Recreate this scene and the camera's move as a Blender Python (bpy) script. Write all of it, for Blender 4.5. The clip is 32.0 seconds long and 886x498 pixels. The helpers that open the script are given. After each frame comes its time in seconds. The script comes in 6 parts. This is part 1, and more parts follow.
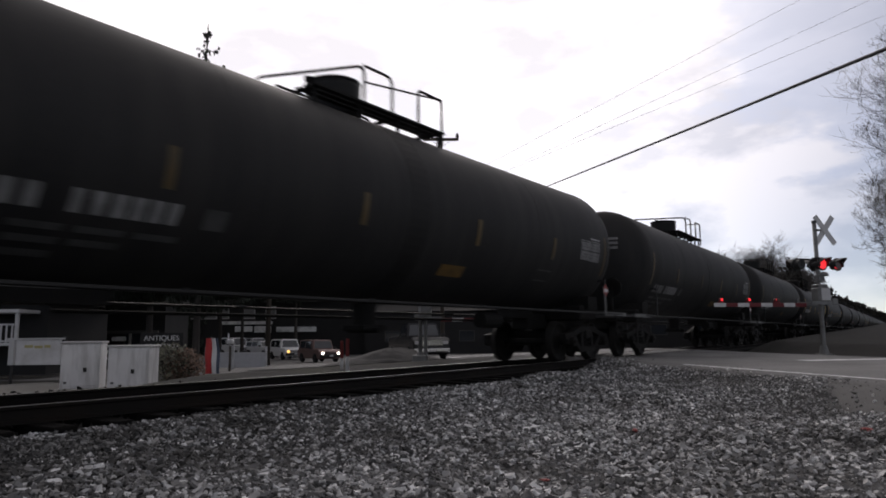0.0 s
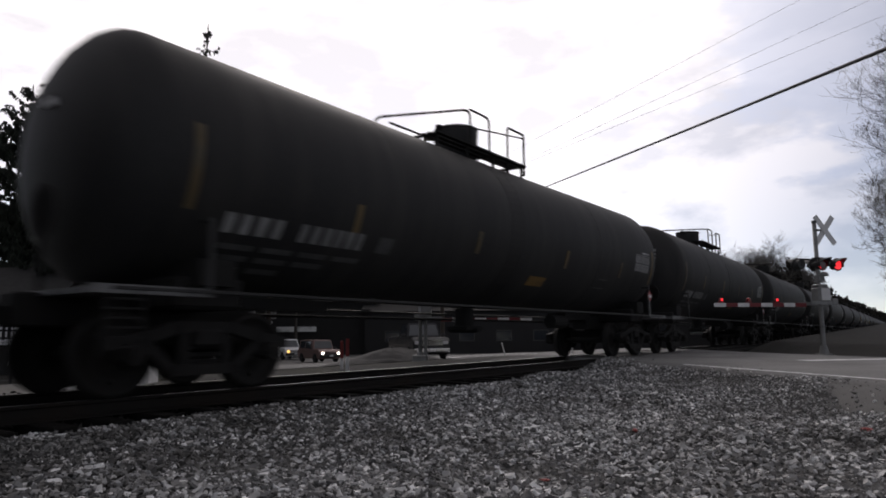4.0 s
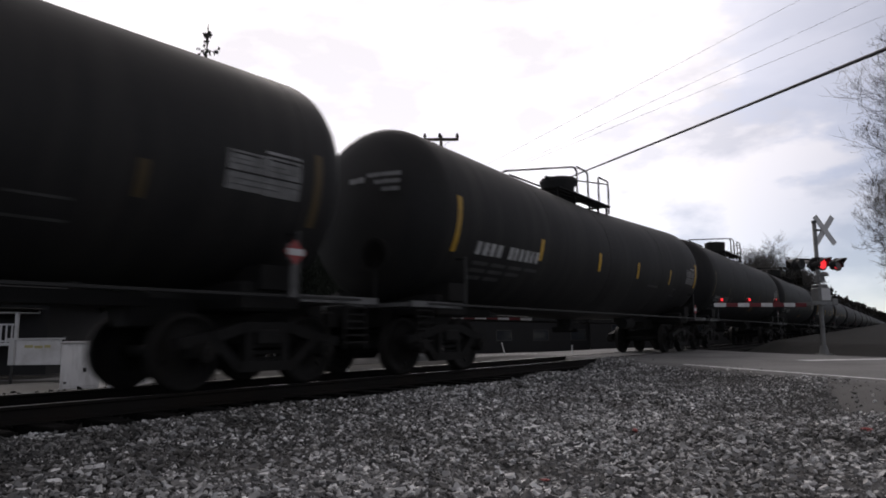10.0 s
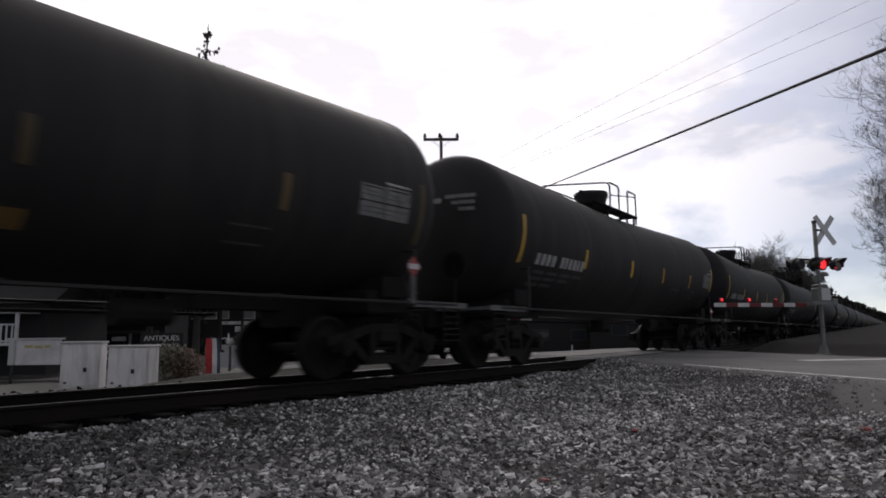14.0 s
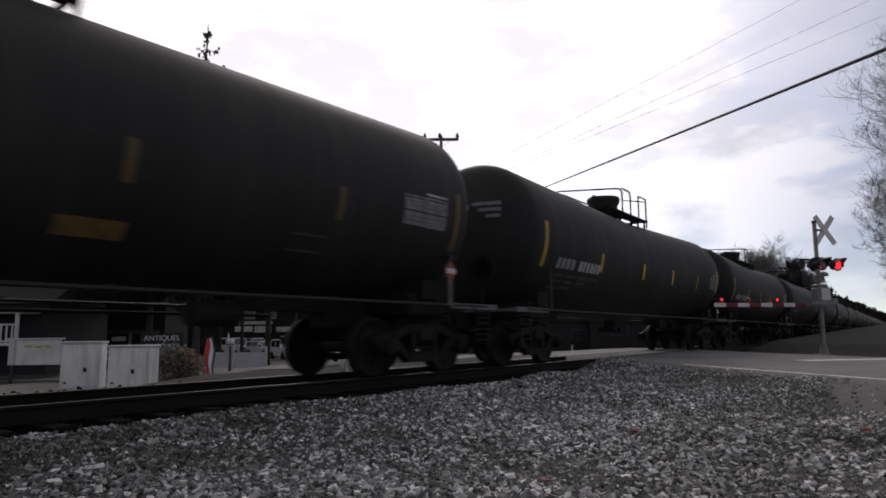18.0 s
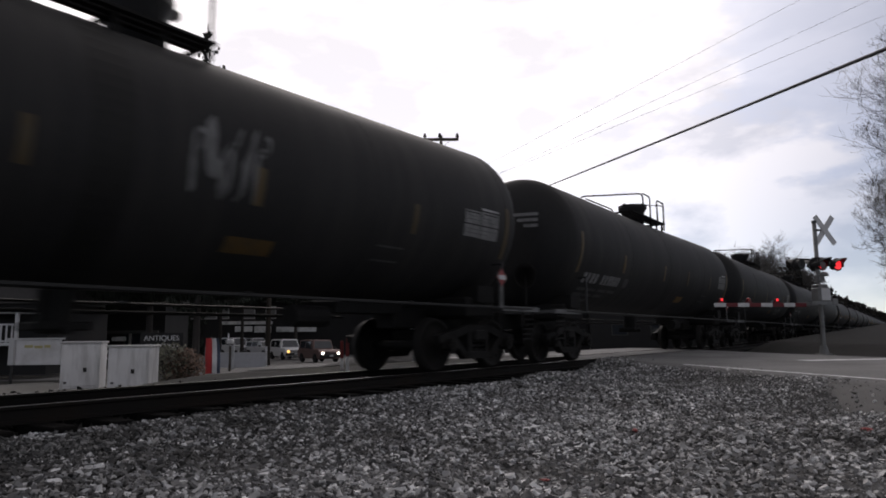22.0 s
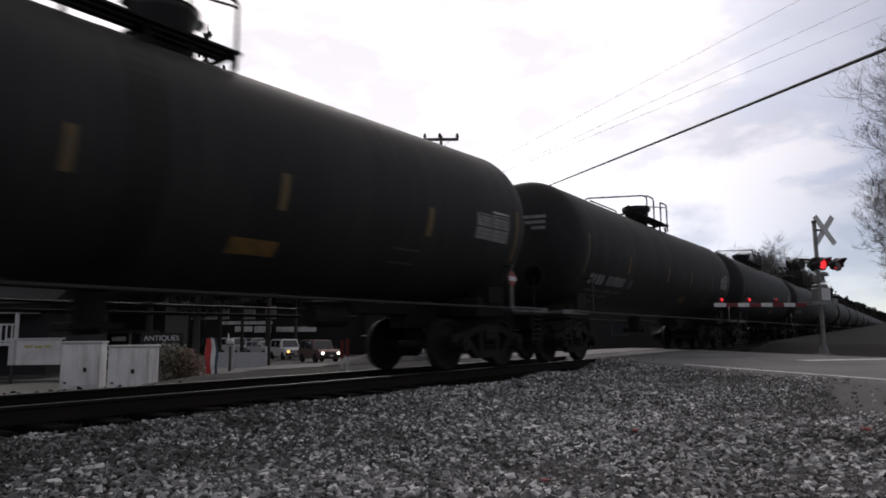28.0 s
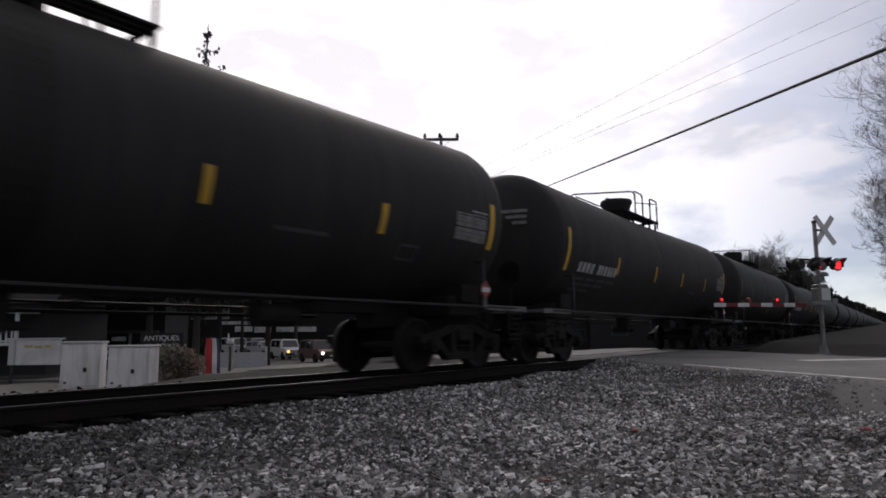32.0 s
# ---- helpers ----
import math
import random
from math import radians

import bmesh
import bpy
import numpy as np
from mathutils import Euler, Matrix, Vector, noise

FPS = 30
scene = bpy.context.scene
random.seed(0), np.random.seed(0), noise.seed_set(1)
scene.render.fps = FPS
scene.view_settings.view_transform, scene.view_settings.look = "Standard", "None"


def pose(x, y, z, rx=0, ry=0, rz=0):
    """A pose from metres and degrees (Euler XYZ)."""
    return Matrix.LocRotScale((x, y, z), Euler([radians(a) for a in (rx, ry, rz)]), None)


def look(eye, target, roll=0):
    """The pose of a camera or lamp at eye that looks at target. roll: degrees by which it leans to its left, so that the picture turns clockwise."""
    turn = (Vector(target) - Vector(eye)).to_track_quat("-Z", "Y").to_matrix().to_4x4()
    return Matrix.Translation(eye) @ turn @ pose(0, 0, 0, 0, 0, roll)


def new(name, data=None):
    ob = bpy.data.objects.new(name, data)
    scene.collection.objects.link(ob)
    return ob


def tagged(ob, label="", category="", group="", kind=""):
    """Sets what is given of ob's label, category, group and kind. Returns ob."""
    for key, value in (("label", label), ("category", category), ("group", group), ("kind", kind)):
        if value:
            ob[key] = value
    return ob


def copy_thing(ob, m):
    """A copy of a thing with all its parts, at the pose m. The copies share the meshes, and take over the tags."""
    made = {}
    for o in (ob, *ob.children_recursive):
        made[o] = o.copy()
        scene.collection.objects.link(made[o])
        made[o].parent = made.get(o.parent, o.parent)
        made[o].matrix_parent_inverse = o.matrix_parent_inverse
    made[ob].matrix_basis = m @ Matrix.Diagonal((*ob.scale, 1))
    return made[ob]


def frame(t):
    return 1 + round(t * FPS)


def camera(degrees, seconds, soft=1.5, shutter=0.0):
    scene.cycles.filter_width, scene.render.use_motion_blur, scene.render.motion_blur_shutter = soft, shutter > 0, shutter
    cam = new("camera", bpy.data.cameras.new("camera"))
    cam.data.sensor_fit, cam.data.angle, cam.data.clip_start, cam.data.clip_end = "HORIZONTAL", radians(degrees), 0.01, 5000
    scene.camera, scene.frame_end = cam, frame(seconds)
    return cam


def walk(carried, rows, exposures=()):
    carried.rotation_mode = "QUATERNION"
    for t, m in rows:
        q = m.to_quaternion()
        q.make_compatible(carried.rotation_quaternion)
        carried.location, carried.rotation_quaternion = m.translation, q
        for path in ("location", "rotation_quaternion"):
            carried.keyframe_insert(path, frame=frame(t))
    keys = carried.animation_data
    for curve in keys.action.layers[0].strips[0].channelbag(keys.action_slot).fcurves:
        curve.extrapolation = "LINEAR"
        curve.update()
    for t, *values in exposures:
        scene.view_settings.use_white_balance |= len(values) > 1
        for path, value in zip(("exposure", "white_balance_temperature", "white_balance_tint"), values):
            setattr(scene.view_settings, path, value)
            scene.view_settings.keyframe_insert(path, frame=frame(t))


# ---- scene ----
# ---- camera ----
cam = camera(66.76, 32.0, soft=1.75, shutter=0.2)
EYE = Vector((0.0, -7.43, 0.632))
AIM = EYE + Vector((0.82011, 0.55803, 0.12655))
walk(cam, [(0.0, look(EYE, AIM, -0.485)), (32.0, look(EYE, AIM, -0.485))], [(0.0, 0.0, 6720, 17.0), (32.0, 0.0, 6720, 17.0)])

# ---- sky and sun: overcast, brighter towards the veiled sun beyond the train ----
SUN_DIR = Vector((0.66, 0.52, 0.54)).normalized()


def make_world():
    world = bpy.data.worlds.new("overcast_sky")
    scene.world = world
    world.use_nodes = True
    nt = world.node_tree
    nt.nodes.clear()
    out = nt.nodes.new("ShaderNodeOutputWorld")
    co = nt.nodes.new("ShaderNodeTexCoord")
    sky = nt.nodes.new("ShaderNodeTexSky")
    sky.sky_type, sky.sun_disc = "NISHITA", False
    sky.sun_elevation, sky.sun_rotation = math.asin(SUN_DIR.z), math.atan2(SUN_DIR.x, SUN_DIR.y)
    sky.air_density, sky.dust_density = 0.6, 0.0
    bg_sky = nt.nodes.new("ShaderNodeBackground")
    bg_sky.inputs["Strength"].default_value = 0.05
    nt.links.new(sky.outputs["Color"], bg_sky.inputs["Color"])
    # cloud deck: flattened noise, soft and streaky
    mp = nt.nodes.new("ShaderNodeMapping")
    mp.inputs["Scale"].default_value = (1.0, 1.0, 2.4)
    mp.inputs["Location"].default_value = (0.35, 0.12, 0.0)
    nt.links.new(co.outputs["Generated"], mp.inputs["Vector"])
    nz = nt.nodes.new("ShaderNodeTexNoise")
    nz.inputs["Scale"].default_value, nz.inputs["Detail"].default_value = 5.0, 5.0
    nz.inputs["Roughness"].default_value, nz.inputs["Distortion"].default_value = 0.48, 0.4
    nt.links.new(mp.outputs["Vector"], nz.inputs["Vector"])
    ramp = nt.nodes.new("ShaderNodeValToRGB")
    els = ramp.color_ramp.elements
    els[0].position, els[0].color = 0.43, (0.645, 0.618, 0.57, 1)
    els[1].position, els[1].color = 0.56, (1.0, 0.95, 0.862, 1)
    nz2 = nt.nodes.new("ShaderNodeTexNoise")
    nz2.inputs["Scale"].default_value, nz2.inputs["Detail"].default_value, nz2.inputs["Roughness"].default_value = 11.0, 7.0, 0.55
    nt.links.new(mp.outputs["Vector"], nz2.inputs["Vector"])
    billow = nt.nodes.new("ShaderNodeMix")
    billow.inputs["Factor"].default_value = 0.38
    nt.links.new(nz.outputs["Fac"], billow.inputs["A"])
    nt.links.new(nz2.outputs["Fac"], billow.inputs["B"])
    nt.links.new(billow.outputs["Result"], ramp.inputs["Fac"])
    # a thinner stretch of the deck, where blue-grey shows through
    warp = nt.nodes.new("ShaderNodeVectorMath")
    warp.operation = "MULTIPLY_ADD"
    warp.inputs[1].default_value = (0.26, 0.26, 0.26)
    nt.links.new(nz2.outputs["Color"], warp.inputs[0])
    nt.links.new(co.outputs["Generated"], warp.inputs[2])
    off = nt.nodes.new("ShaderNodeVectorMath")
    off.operation = "DISTANCE"
    off.inputs[1].default_value = Vector((0.935, 0.03, 0.36)) + Vector((0.13, 0.13, 0.13))
    nt.links.new(warp.outputs[0], off.inputs[0])
    thin = nt.nodes.new("ShaderNodeMapRange")
    thin.interpolation_type = "SMOOTHSTEP"
    thin.inputs["From Min"].default_value, thin.inputs["From Max"].default_value = 0.1, 0.17
    thin.inputs["To Min"].default_value, thin.inputs["To Max"].default_value = 0.8, 0.0
    nt.links.new(off.outputs["Value"], thin.inputs["Value"])
    mixc = nt.nodes.new("ShaderNodeMix")
    mixc.data_type = "RGBA"
    nt.links.new(thin.outputs["Result"], mixc.inputs["Factor"])
    nt.links.new(ramp.outputs["Color"], mixc.inputs[6])
    mixc.inputs[7].default_value = (0.60, 0.615, 0.645, 1)
    # glow of the sun through the deck, falling off all round
    dot = nt.nodes.new("ShaderNodeVectorMath")
    dot.operation = "DOT_PRODUCT"
    dot.inputs[1].default_value = SUN_DIR
    nt.links.new(co.outputs["Generated"], dot.inputs[0])
    half = nt.nodes.new("ShaderNodeMapRange")
    half.inputs["From Min"].default_value = -1.0
    nt.links.new(dot.outputs["Value"], half.inputs["Value"])
    glow = nt.nodes.new("ShaderNodeValToRGB")
    glow.color_ramp.interpolation = "B_SPLINE"
    g = glow.color_ramp.elements
    g[0].position, g[0].color = 0.0, (0.22, 0.22, 0.22, 1)
    g[1].position, g[1].color = 1.0, (1.3, 1.3, 1.3, 1)
    for q, v in ((0.5, 0.31), (0.83, 0.3), (0.885, 0.45), (0.905, 0.66), (0.92, 0.74), (0.938, 0.93), (0.955, 1.12)):
        el = g.new(q)
        el.color = (v, v, v, 1)
    nt.links.new(half.outputs["Result"], glow.inputs["Fac"])
    # the deck is thick and even round the sun
    even = nt.nodes.new("ShaderNodeMapRange")
    even.inputs["From Min"].default_value, even.inputs["From Max"].default_value = 0.935, 0.97
    even.inputs["To Max"].default_value = 0.35
    nt.links.new(half.outputs["Result"], even.inputs["Value"])
    mixe = nt.nodes.new("ShaderNodeMix")
    mixe.data_type = "RGBA"
    nt.links.new(even.outputs["Result"], mixe.inputs["Factor"])
    nt.links.new(mixc.outputs[2], mixe.inputs[6])
    mixe.inputs[7].default_value = (1.0, 0.95, 0.862, 1)
    lift = nt.nodes.new("ShaderNodeMath")
    lift.operation = "MULTIPLY"
    lift.inputs[1].default_value = SKY_POWER
    nt.links.new(glow.outputs["Color"], lift.inputs[0])
    bg = nt.nodes.new("ShaderNodeBackground")
    nt.links.new(mixe.outputs[2], bg.inputs["Color"])
    nt.links.new(lift.outputs[0], bg.inputs["Strength"])
    add = nt.nodes.new("ShaderNodeAddShader")
    nt.links.new(bg_sky.outputs[0], add.inputs[0])
    nt.links.new(bg.outputs[0], add.inputs[1])
    nt.links.new(add.outputs[0], out.inputs["Surface"])


SKY_POWER = 1.1
make_world()
sun_data = bpy.data.lights.new("sun", "SUN")
sun_data.energy, sun_data.angle, sun_data.color = 0.8, radians(20), (1.0, 0.97, 0.93)
sun = new("sun", sun_data)
sun.matrix_world = look(SUN_DIR * 60, (0, 0, 0))


# ---- materials ----
def material(name, base, rough=0.7, metal=0.0, vary=0.25, scale=4.0, fine=40.0, bump=0.0, bump_scale=60.0,
             dirt=None, dirt_amount=0.0, dirt_scale=1.2, emit=None, power=0.0, spread=0.0, island=0.0, spec=0.5, streak=None):
    """Colour with variation at two scales, optional dirt colour in patches, optional fine relief."""
    m = bpy.data.materials.new(name)
    m.use_nodes = True
    nt = m.node_tree
    b = nt.nodes["Principled BSDF"]
    b.inputs["Roughness"].default_value, b.inputs["Metallic"].default_value = rough, metal
    b.inputs["Specular IOR Level"].default_value = spec
    co = nt.nodes.new("ShaderNodeTexCoord")

    def noise_node(sc, det):
        n = nt.nodes.new("ShaderNodeTexNoise")
        n.inputs["Scale"].default_value, n.inputs["Detail"].default_value = sc, det
        nt.links.new(co.outputs["Object"], n.inputs["Vector"])
        return n

    def math_node(op, a, c):
        n = nt.nodes.new("ShaderNodeMath")
        n.operation = op
        for i, v in enumerate((a, c)):
            if isinstance(v, (int, float)):
                n.inputs[i].default_value = v
            else:
                nt.links.new(v, n.inputs[i])
        return n.outputs[0]

    big, small = noise_node(scale, 4), noise_node(fine, 3)
    mix = math_node("ADD", math_node("MULTIPLY", big.outputs["Fac"], 0.65), math_node("MULTIPLY", small.outputs["Fac"], 0.35))
    val = math_node("ADD", math_node("MULTIPLY", math_node("SUBTRACT", mix, 0.5), vary * 3.2), 1.0)
    if spread:
        info = nt.nodes.new("ShaderNodeObjectInfo")
        val = math_node("MULTIPLY", val, math_node("ADD", math_node("MULTIPLY", info.outputs["Random"], spread), 1 - spread / 2))
    if island:
        geo = nt.nodes.new("ShaderNodeNewGeometry")
        val = math_node("MULTIPLY", val, math_node("ADD", math_node("MULTIPLY", math_node("POWER", geo.outputs["Random Per Island"], 2.6), island), max(0.2, 1 - island / 3)))
    hsv = nt.nodes.new("ShaderNodeHueSaturation")
    hsv.inputs["Color"].default_value = (*base, 1)
    nt.links.new(val, hsv.inputs["Value"])
    colour = hsv.outputs["Color"]
    if dirt:
        dn = noise_node(dirt_scale, 6)
        if streak:
            sm = nt.nodes.new("ShaderNodeMapping")
            sm.inputs["Scale"].default_value = streak
            nt.links.new(co.outputs["Object"], sm.inputs["Vector"])
            nt.links.new(sm.outputs["Vector"], dn.inputs["Vector"])
        mr = nt.nodes.new("ShaderNodeMapRange")
        mr.inputs["From Min"].default_value, mr.inputs["From Max"].default_value = 0.45, 0.7
        mr.inputs["To Max"].default_value = dirt_amount
        nt.links.new(dn.outputs["Fac"], mr.inputs["Value"])
        mx = nt.nodes.new("ShaderNodeMix")
        mx.data_type = "RGBA"
        nt.links.new(mr.outputs["Result"], mx.inputs["Factor"])
        nt.links.new(colour, mx.inputs[6])
        mx.inputs[7].default_value = (*dirt, 1)
        colour = mx.outputs[2]
    nt.links.new(colour, b.inputs["Base Color"])
    if bump:
        bn = noise_node(bump_scale, 4)
        bp = nt.nodes.new("ShaderNodeBump")
        bp.inputs["Strength"].default_value, bp.inputs["Distance"].default_value = bump, 0.02
        nt.links.new(bn.outputs["Fac"], bp.inputs["Height"])
        nt.links.new(bp.outputs["Normal"], b.inputs["Normal"])
    if emit:
        b.inputs["Emission Color"].default_value, b.inputs["Emission Strength"].default_value = (*emit, 1), power
    return m


M_TANK = material("black_tank_paint", (0.0155, 0.0153, 0.0157), 0.66, spec=0.3, vary=0.4, scale=0.6, fine=14, bump=0.08, bump_scale=3,
                  dirt=(0.036, 0.034, 0.032), dirt_amount=0.6, dirt_scale=1.6, spread=0.4, streak=(1.6, 0.25, 0.22))
M_IRON = material("dark_underframe", (0.013, 0.0125, 0.012), 0.8, spec=0.2, vary=0.4, scale=3, dirt=(0.013, 0.0115, 0.0105), dirt_amount=0.6, bump=0.2)
M_WHEEL = material("wheel_steel", (0.0145, 0.0135, 0.0125), 0.75, 0.1, spec=0.2, vary=0.3, dirt=(0.013, 0.0105, 0.009), dirt_amount=0.6, dirt_scale=4)
M_TREAD = material("polished_running_steel", (0.15, 0.145, 0.14), 0.45, 0.8, vary=0.2)
M_PLATE = material("worn_grey_steel", (0.12, 0.12, 0.12), 0.6, 0.2, vary=0.4, scale=5, dirt=(0.015, 0.014, 0.013), dirt_amount=0.8, dirt_scale=3)
M_YELLOW = material("yellow_reflector", (0.62, 0.36, 0.03), 0.5, vary=0.25, scale=3, dirt=(0.1, 0.07, 0.03), dirt_amount=0.5, dirt_scale=3, spread=0.5)
M_WORN_YELLOW = material("dulled_yellow_reflector", (0.1, 0.066, 0.023), 0.6, vary=0.3, scale=3, dirt=(0.06, 0.05, 0.03), dirt_amount=0.8, dirt_scale=3, spread=0.8)
M_STENCIL = material("white_stencil_paint", (0.4, 0.4, 0.4), 0.7, vary=0.3, scale=6, dirt=(0.06, 0.06, 0.06), dirt_amount=0.6, dirt_scale=3, spread=0.5)
M_DULL_STENCIL = material("worn_grey_stencil_paint", (0.22, 0.22, 0.22), 0.7, vary=0.3, scale=6, dirt=(0.05, 0.05, 0.05), dirt_amount=0.7, dirt_scale=3, spread=0.6)
M_PANEL_LINE = material("grey_panel_lines", (0.1, 0.1, 0.1), 0.7, vary=0.3, scale=9)
M_DIM = material("faded_stencil_paint", (0.06, 0.06, 0.06), 0.7, vary=0.4, scale=6, dirt=(0.03, 0.03, 0.03), dirt_amount=0.7, dirt_scale=5)
M_RED = material("red_paint", (0.27, 0.035, 0.035), 0.5, vary=0.15)
M_WHITE = material("white_paint", (0.5, 0.5, 0.5), 0.5, vary=0.12)
M_RAIL = material("rail_steel", (0.012, 0.0105, 0.0095), 0.8, 0.2, spec=0.2, vary=0.3, dirt=(0.02, 0.014, 0.01), dirt_amount=0.6)
M_TIE = material("creosoted_timber", (0.009, 0.0082, 0.0075), 0.95, spec=0.1, vary=0.5, scale=5, bump=0.4, bump_scale=25, spread=0.5)
M_STONE = material("ballast_stone", (0.43, 0.426, 0.418), 0.85, vary=0.3, scale=15, fine=90, island=2.2, spec=0.25,
                   dirt=(0.11, 0.104, 0.096), dirt_amount=0.8, dirt_scale=1.1)
# oily stone with the shade under and behind the train painted into its colour
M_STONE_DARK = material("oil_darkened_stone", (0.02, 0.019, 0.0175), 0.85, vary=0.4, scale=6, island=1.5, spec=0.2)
M_STONE_GRIMY = material("grimy_ballast_stone", (0.19, 0.186, 0.178), 0.85, vary=0.35, scale=15, fine=90, island=2.0, spec=0.2,
                         dirt=(0.05, 0.047, 0.042), dirt_amount=0.8, dirt_scale=1.1)
M_BANK = material("dark_bank_earth", (0.011, 0.0108, 0.0104), 0.95, spec=0.1, vary=0.6, scale=0.9, fine=12, bump=1.0, bump_scale=9, dirt=(0.019, 0.019, 0.015), dirt_amount=0.6, dirt_scale=0.5)
M_APRON = material("worn_pale_asphalt", (0.135, 0.133, 0.13), 0.9, spec=0.25, vary=0.4, scale=1.2, fine=50, bump=0.4, bump_scale=80, dirt=(0.08, 0.078, 0.075), dirt_amount=0.7, dirt_scale=0.9)
M_GROUND = material("gravelly_earth", (0.075, 0.0735, 0.072), 0.95, spec=0.2, vary=0.55, scale=1.5, fine=45, bump=0.8, bump_scale=30)
M_ROAD = material("asphalt", (0.18, 0.178, 0.175), 0.85, spec=0.3, vary=0.3, scale=0.8, fine=70, bump=0.3, bump_scale=120, dirt=(0.10, 0.099, 0.098), dirt_amount=0.75, dirt_scale=0.45)
M_FORECOURT = material("patched_old_asphalt", (0.16, 0.158, 0.154), 0.9, spec=0.25, vary=0.45, scale=0.5, fine=30, bump=0.3, bump_scale=60, dirt=(0.06, 0.06, 0.056), dirt_amount=0.7, dirt_scale=0.35)
M_GRASS = material("winter_grass", (0.034, 0.034, 0.032), 0.95, spec=0.1, vary=0.6, scale=1.6, fine=22, bump=1.0, bump_scale=16, dirt=(0.04, 0.042, 0.027), dirt_amount=0.6, dirt_scale=0.7)


# ---- mesh helpers ----
def box(bm, c, size, bevel=0.0):
    vs = bmesh.ops.create_cube(bm, size=1.0, matrix=Matrix.Translation(c) @ Matrix.Diagonal((*size, 1)))["verts"]
    if bevel:
        es = list({e for v in vs for e in v.link_edges})
        bmesh.ops.bevel(bm, geom=es, offset=bevel, segments=1, affect="EDGES")


def rod(bm, a, b, r, seg=8, r2=None):
    a, b = Vector(a), Vector(b)
    m = Matrix.Translation((a + b) / 2) @ (b - a).to_track_quat("Z", "Y").to_matrix().to_4x4()
    bmesh.ops.create_cone(bm, cap_ends=True, segments=seg, radius1=r, radius2=r if r2 is None else r2, depth=(b - a).length, matrix=m)


def tube(bm, pts, r, seg=8):
    for a, b in zip(pts, pts[1:]):
        rod(bm, a, b, r, seg)
    for q in pts[1:-1]:
        bmesh.ops.create_icosphere(bm, subdivisions=1, radius=r, matrix=Matrix.Translation(q))


def bent(a, b, c, d, turn=0.18, n=4):
    """A hoop a-b-c-d with rounded corners at b and c."""
    pts = [Vector(a)]
    for p, q, r in ((a, b, c), (b, c, d)):
        p, q, r = Vector(p), Vector(q), Vector(r)
        u, v = (p - q).normalized() * turn, (r - q).normalized() * turn
        for i in range(n + 1):
            t = i / n
            pts.append(q + u * (1 - t) ** 2 + v * t ** 2)
    return pts + [Vector(d)]


def lathe(bm, profile, seg, axis="x", centre=(0, 0, 0)):
    """Turns (along, radius) pairs round an axis."""
    rings = []
    c = Vector(centre)
    for along, r in profile:
        ring = []
        for i in range(seg):
            a = 2 * math.pi * i / seg
            u, v = r * math.cos(a), r * math.sin(a)
            q = {"x": (along, u, v), "y": (u, along, v), "z": (u, v, along)}[axis]
            ring.append(bm.verts.new(c + Vector(q)))
        rings.append(ring)
    for r0, r1 in zip(rings, rings[1:]):
        for i in range(seg):
            j = (i + 1) % seg
            bm.faces.new((r0[i], r0[j], r1[j], r1[i]))
    for ring in (rings[0], rings[-1]):
        if profile[0 if ring is rings[0] else -1][1] > 1e-4:
            bm.faces.new(ring)
    bmesh.ops.recalc_face_normals(bm, faces=bm.faces[:])


def part(name, bm, mat, parent=None, label="", smooth=False):
    me = bpy.data.meshes.new(name)
    if smooth:
        for f in bm.faces:
            f.smooth = True
    bm.to_mesh(me)
    bm.free()
    me.materials.append(mat)
    ob = new(name, me)
    if parent is not None:
        ob.parent = parent
    if label:
        tagged(ob, label)
    return ob


def thing(name, label, category, group="", at=(0, 0, 0), turn=0.0):
    ob = new(name)
    ob.matrix_basis = pose(*at, 0, 0, turn)
    ob.empty_display_size = 0.2
    return tagged(ob, label, category, group)


def piece(name, mat, parent, fill, label="", smooth=False):
    bm = bmesh.new()
    fill(bm)
    return part(name, bm, mat, parent, label, smooth)


# ---- the lie of the land ----
ROAD_O, ROAD_D, ROAD_R = Vector((18.2, 0.0)), Vector((0.696, 0.718)), Vector((0.718, -0.696))


def road_coords(x, y):
    v = Vector((x, y)) - ROAD_O
    return v.dot(ROAD_D), v.dot(ROAD_R)


def track_y(x):
    """Where the middle of the track lies: on an easing curve that runs out straight beyond the road."""
    ease = math.exp(-x / 9.0) if x > 0 else 1.0 - x / 9.0
    return -0.173 + 0.673 * ease - 0.001 * min(x, 60.0)


def smooth_step(a, b, v):
    t = min(1.0, max(0.0, (v - a) / (b - a)))
    return t * t * (3 - 2 * t)


def road_z(y):
    """The road's height: level over the track, falling away beyond it."""
    return -0.06 - 0.5 * smooth_step(2, 13, y) - 0.9 * smooth_step(9, 34, y)


def ground_z(x, y):
    along, across = road_coords(x, y)
    if y > 0:
        z = -0.3 - 0.62 * smooth_step(3, 13, y) - 0.55 * smooth_step(13, 34, y)
        road = road_z(y)
    else:
        z = -0.3 - 0.05 * smooth_step(-3, -6, y)
        bank = 0.28 + 0.0126 * max(0.0, x - 23)
        z += (bank + 0.3) * smooth_step(-1.9, -3.6, y) * smooth_step(17, 24, x)
        road = -0.06
    left = -0.3 - 9.6 * smooth_step(2.0, 6.0, y)
    k = smooth_step(left - 2.2, left, across) * smooth_step(8.6, 7.2, across)
    return z + (road - 0.02 - z) * k


def apron_width(along):
    """How far the worn strip beside the road reaches into the ballast."""
    return 1.25 * smooth_step(-9.4, -11.3, along)


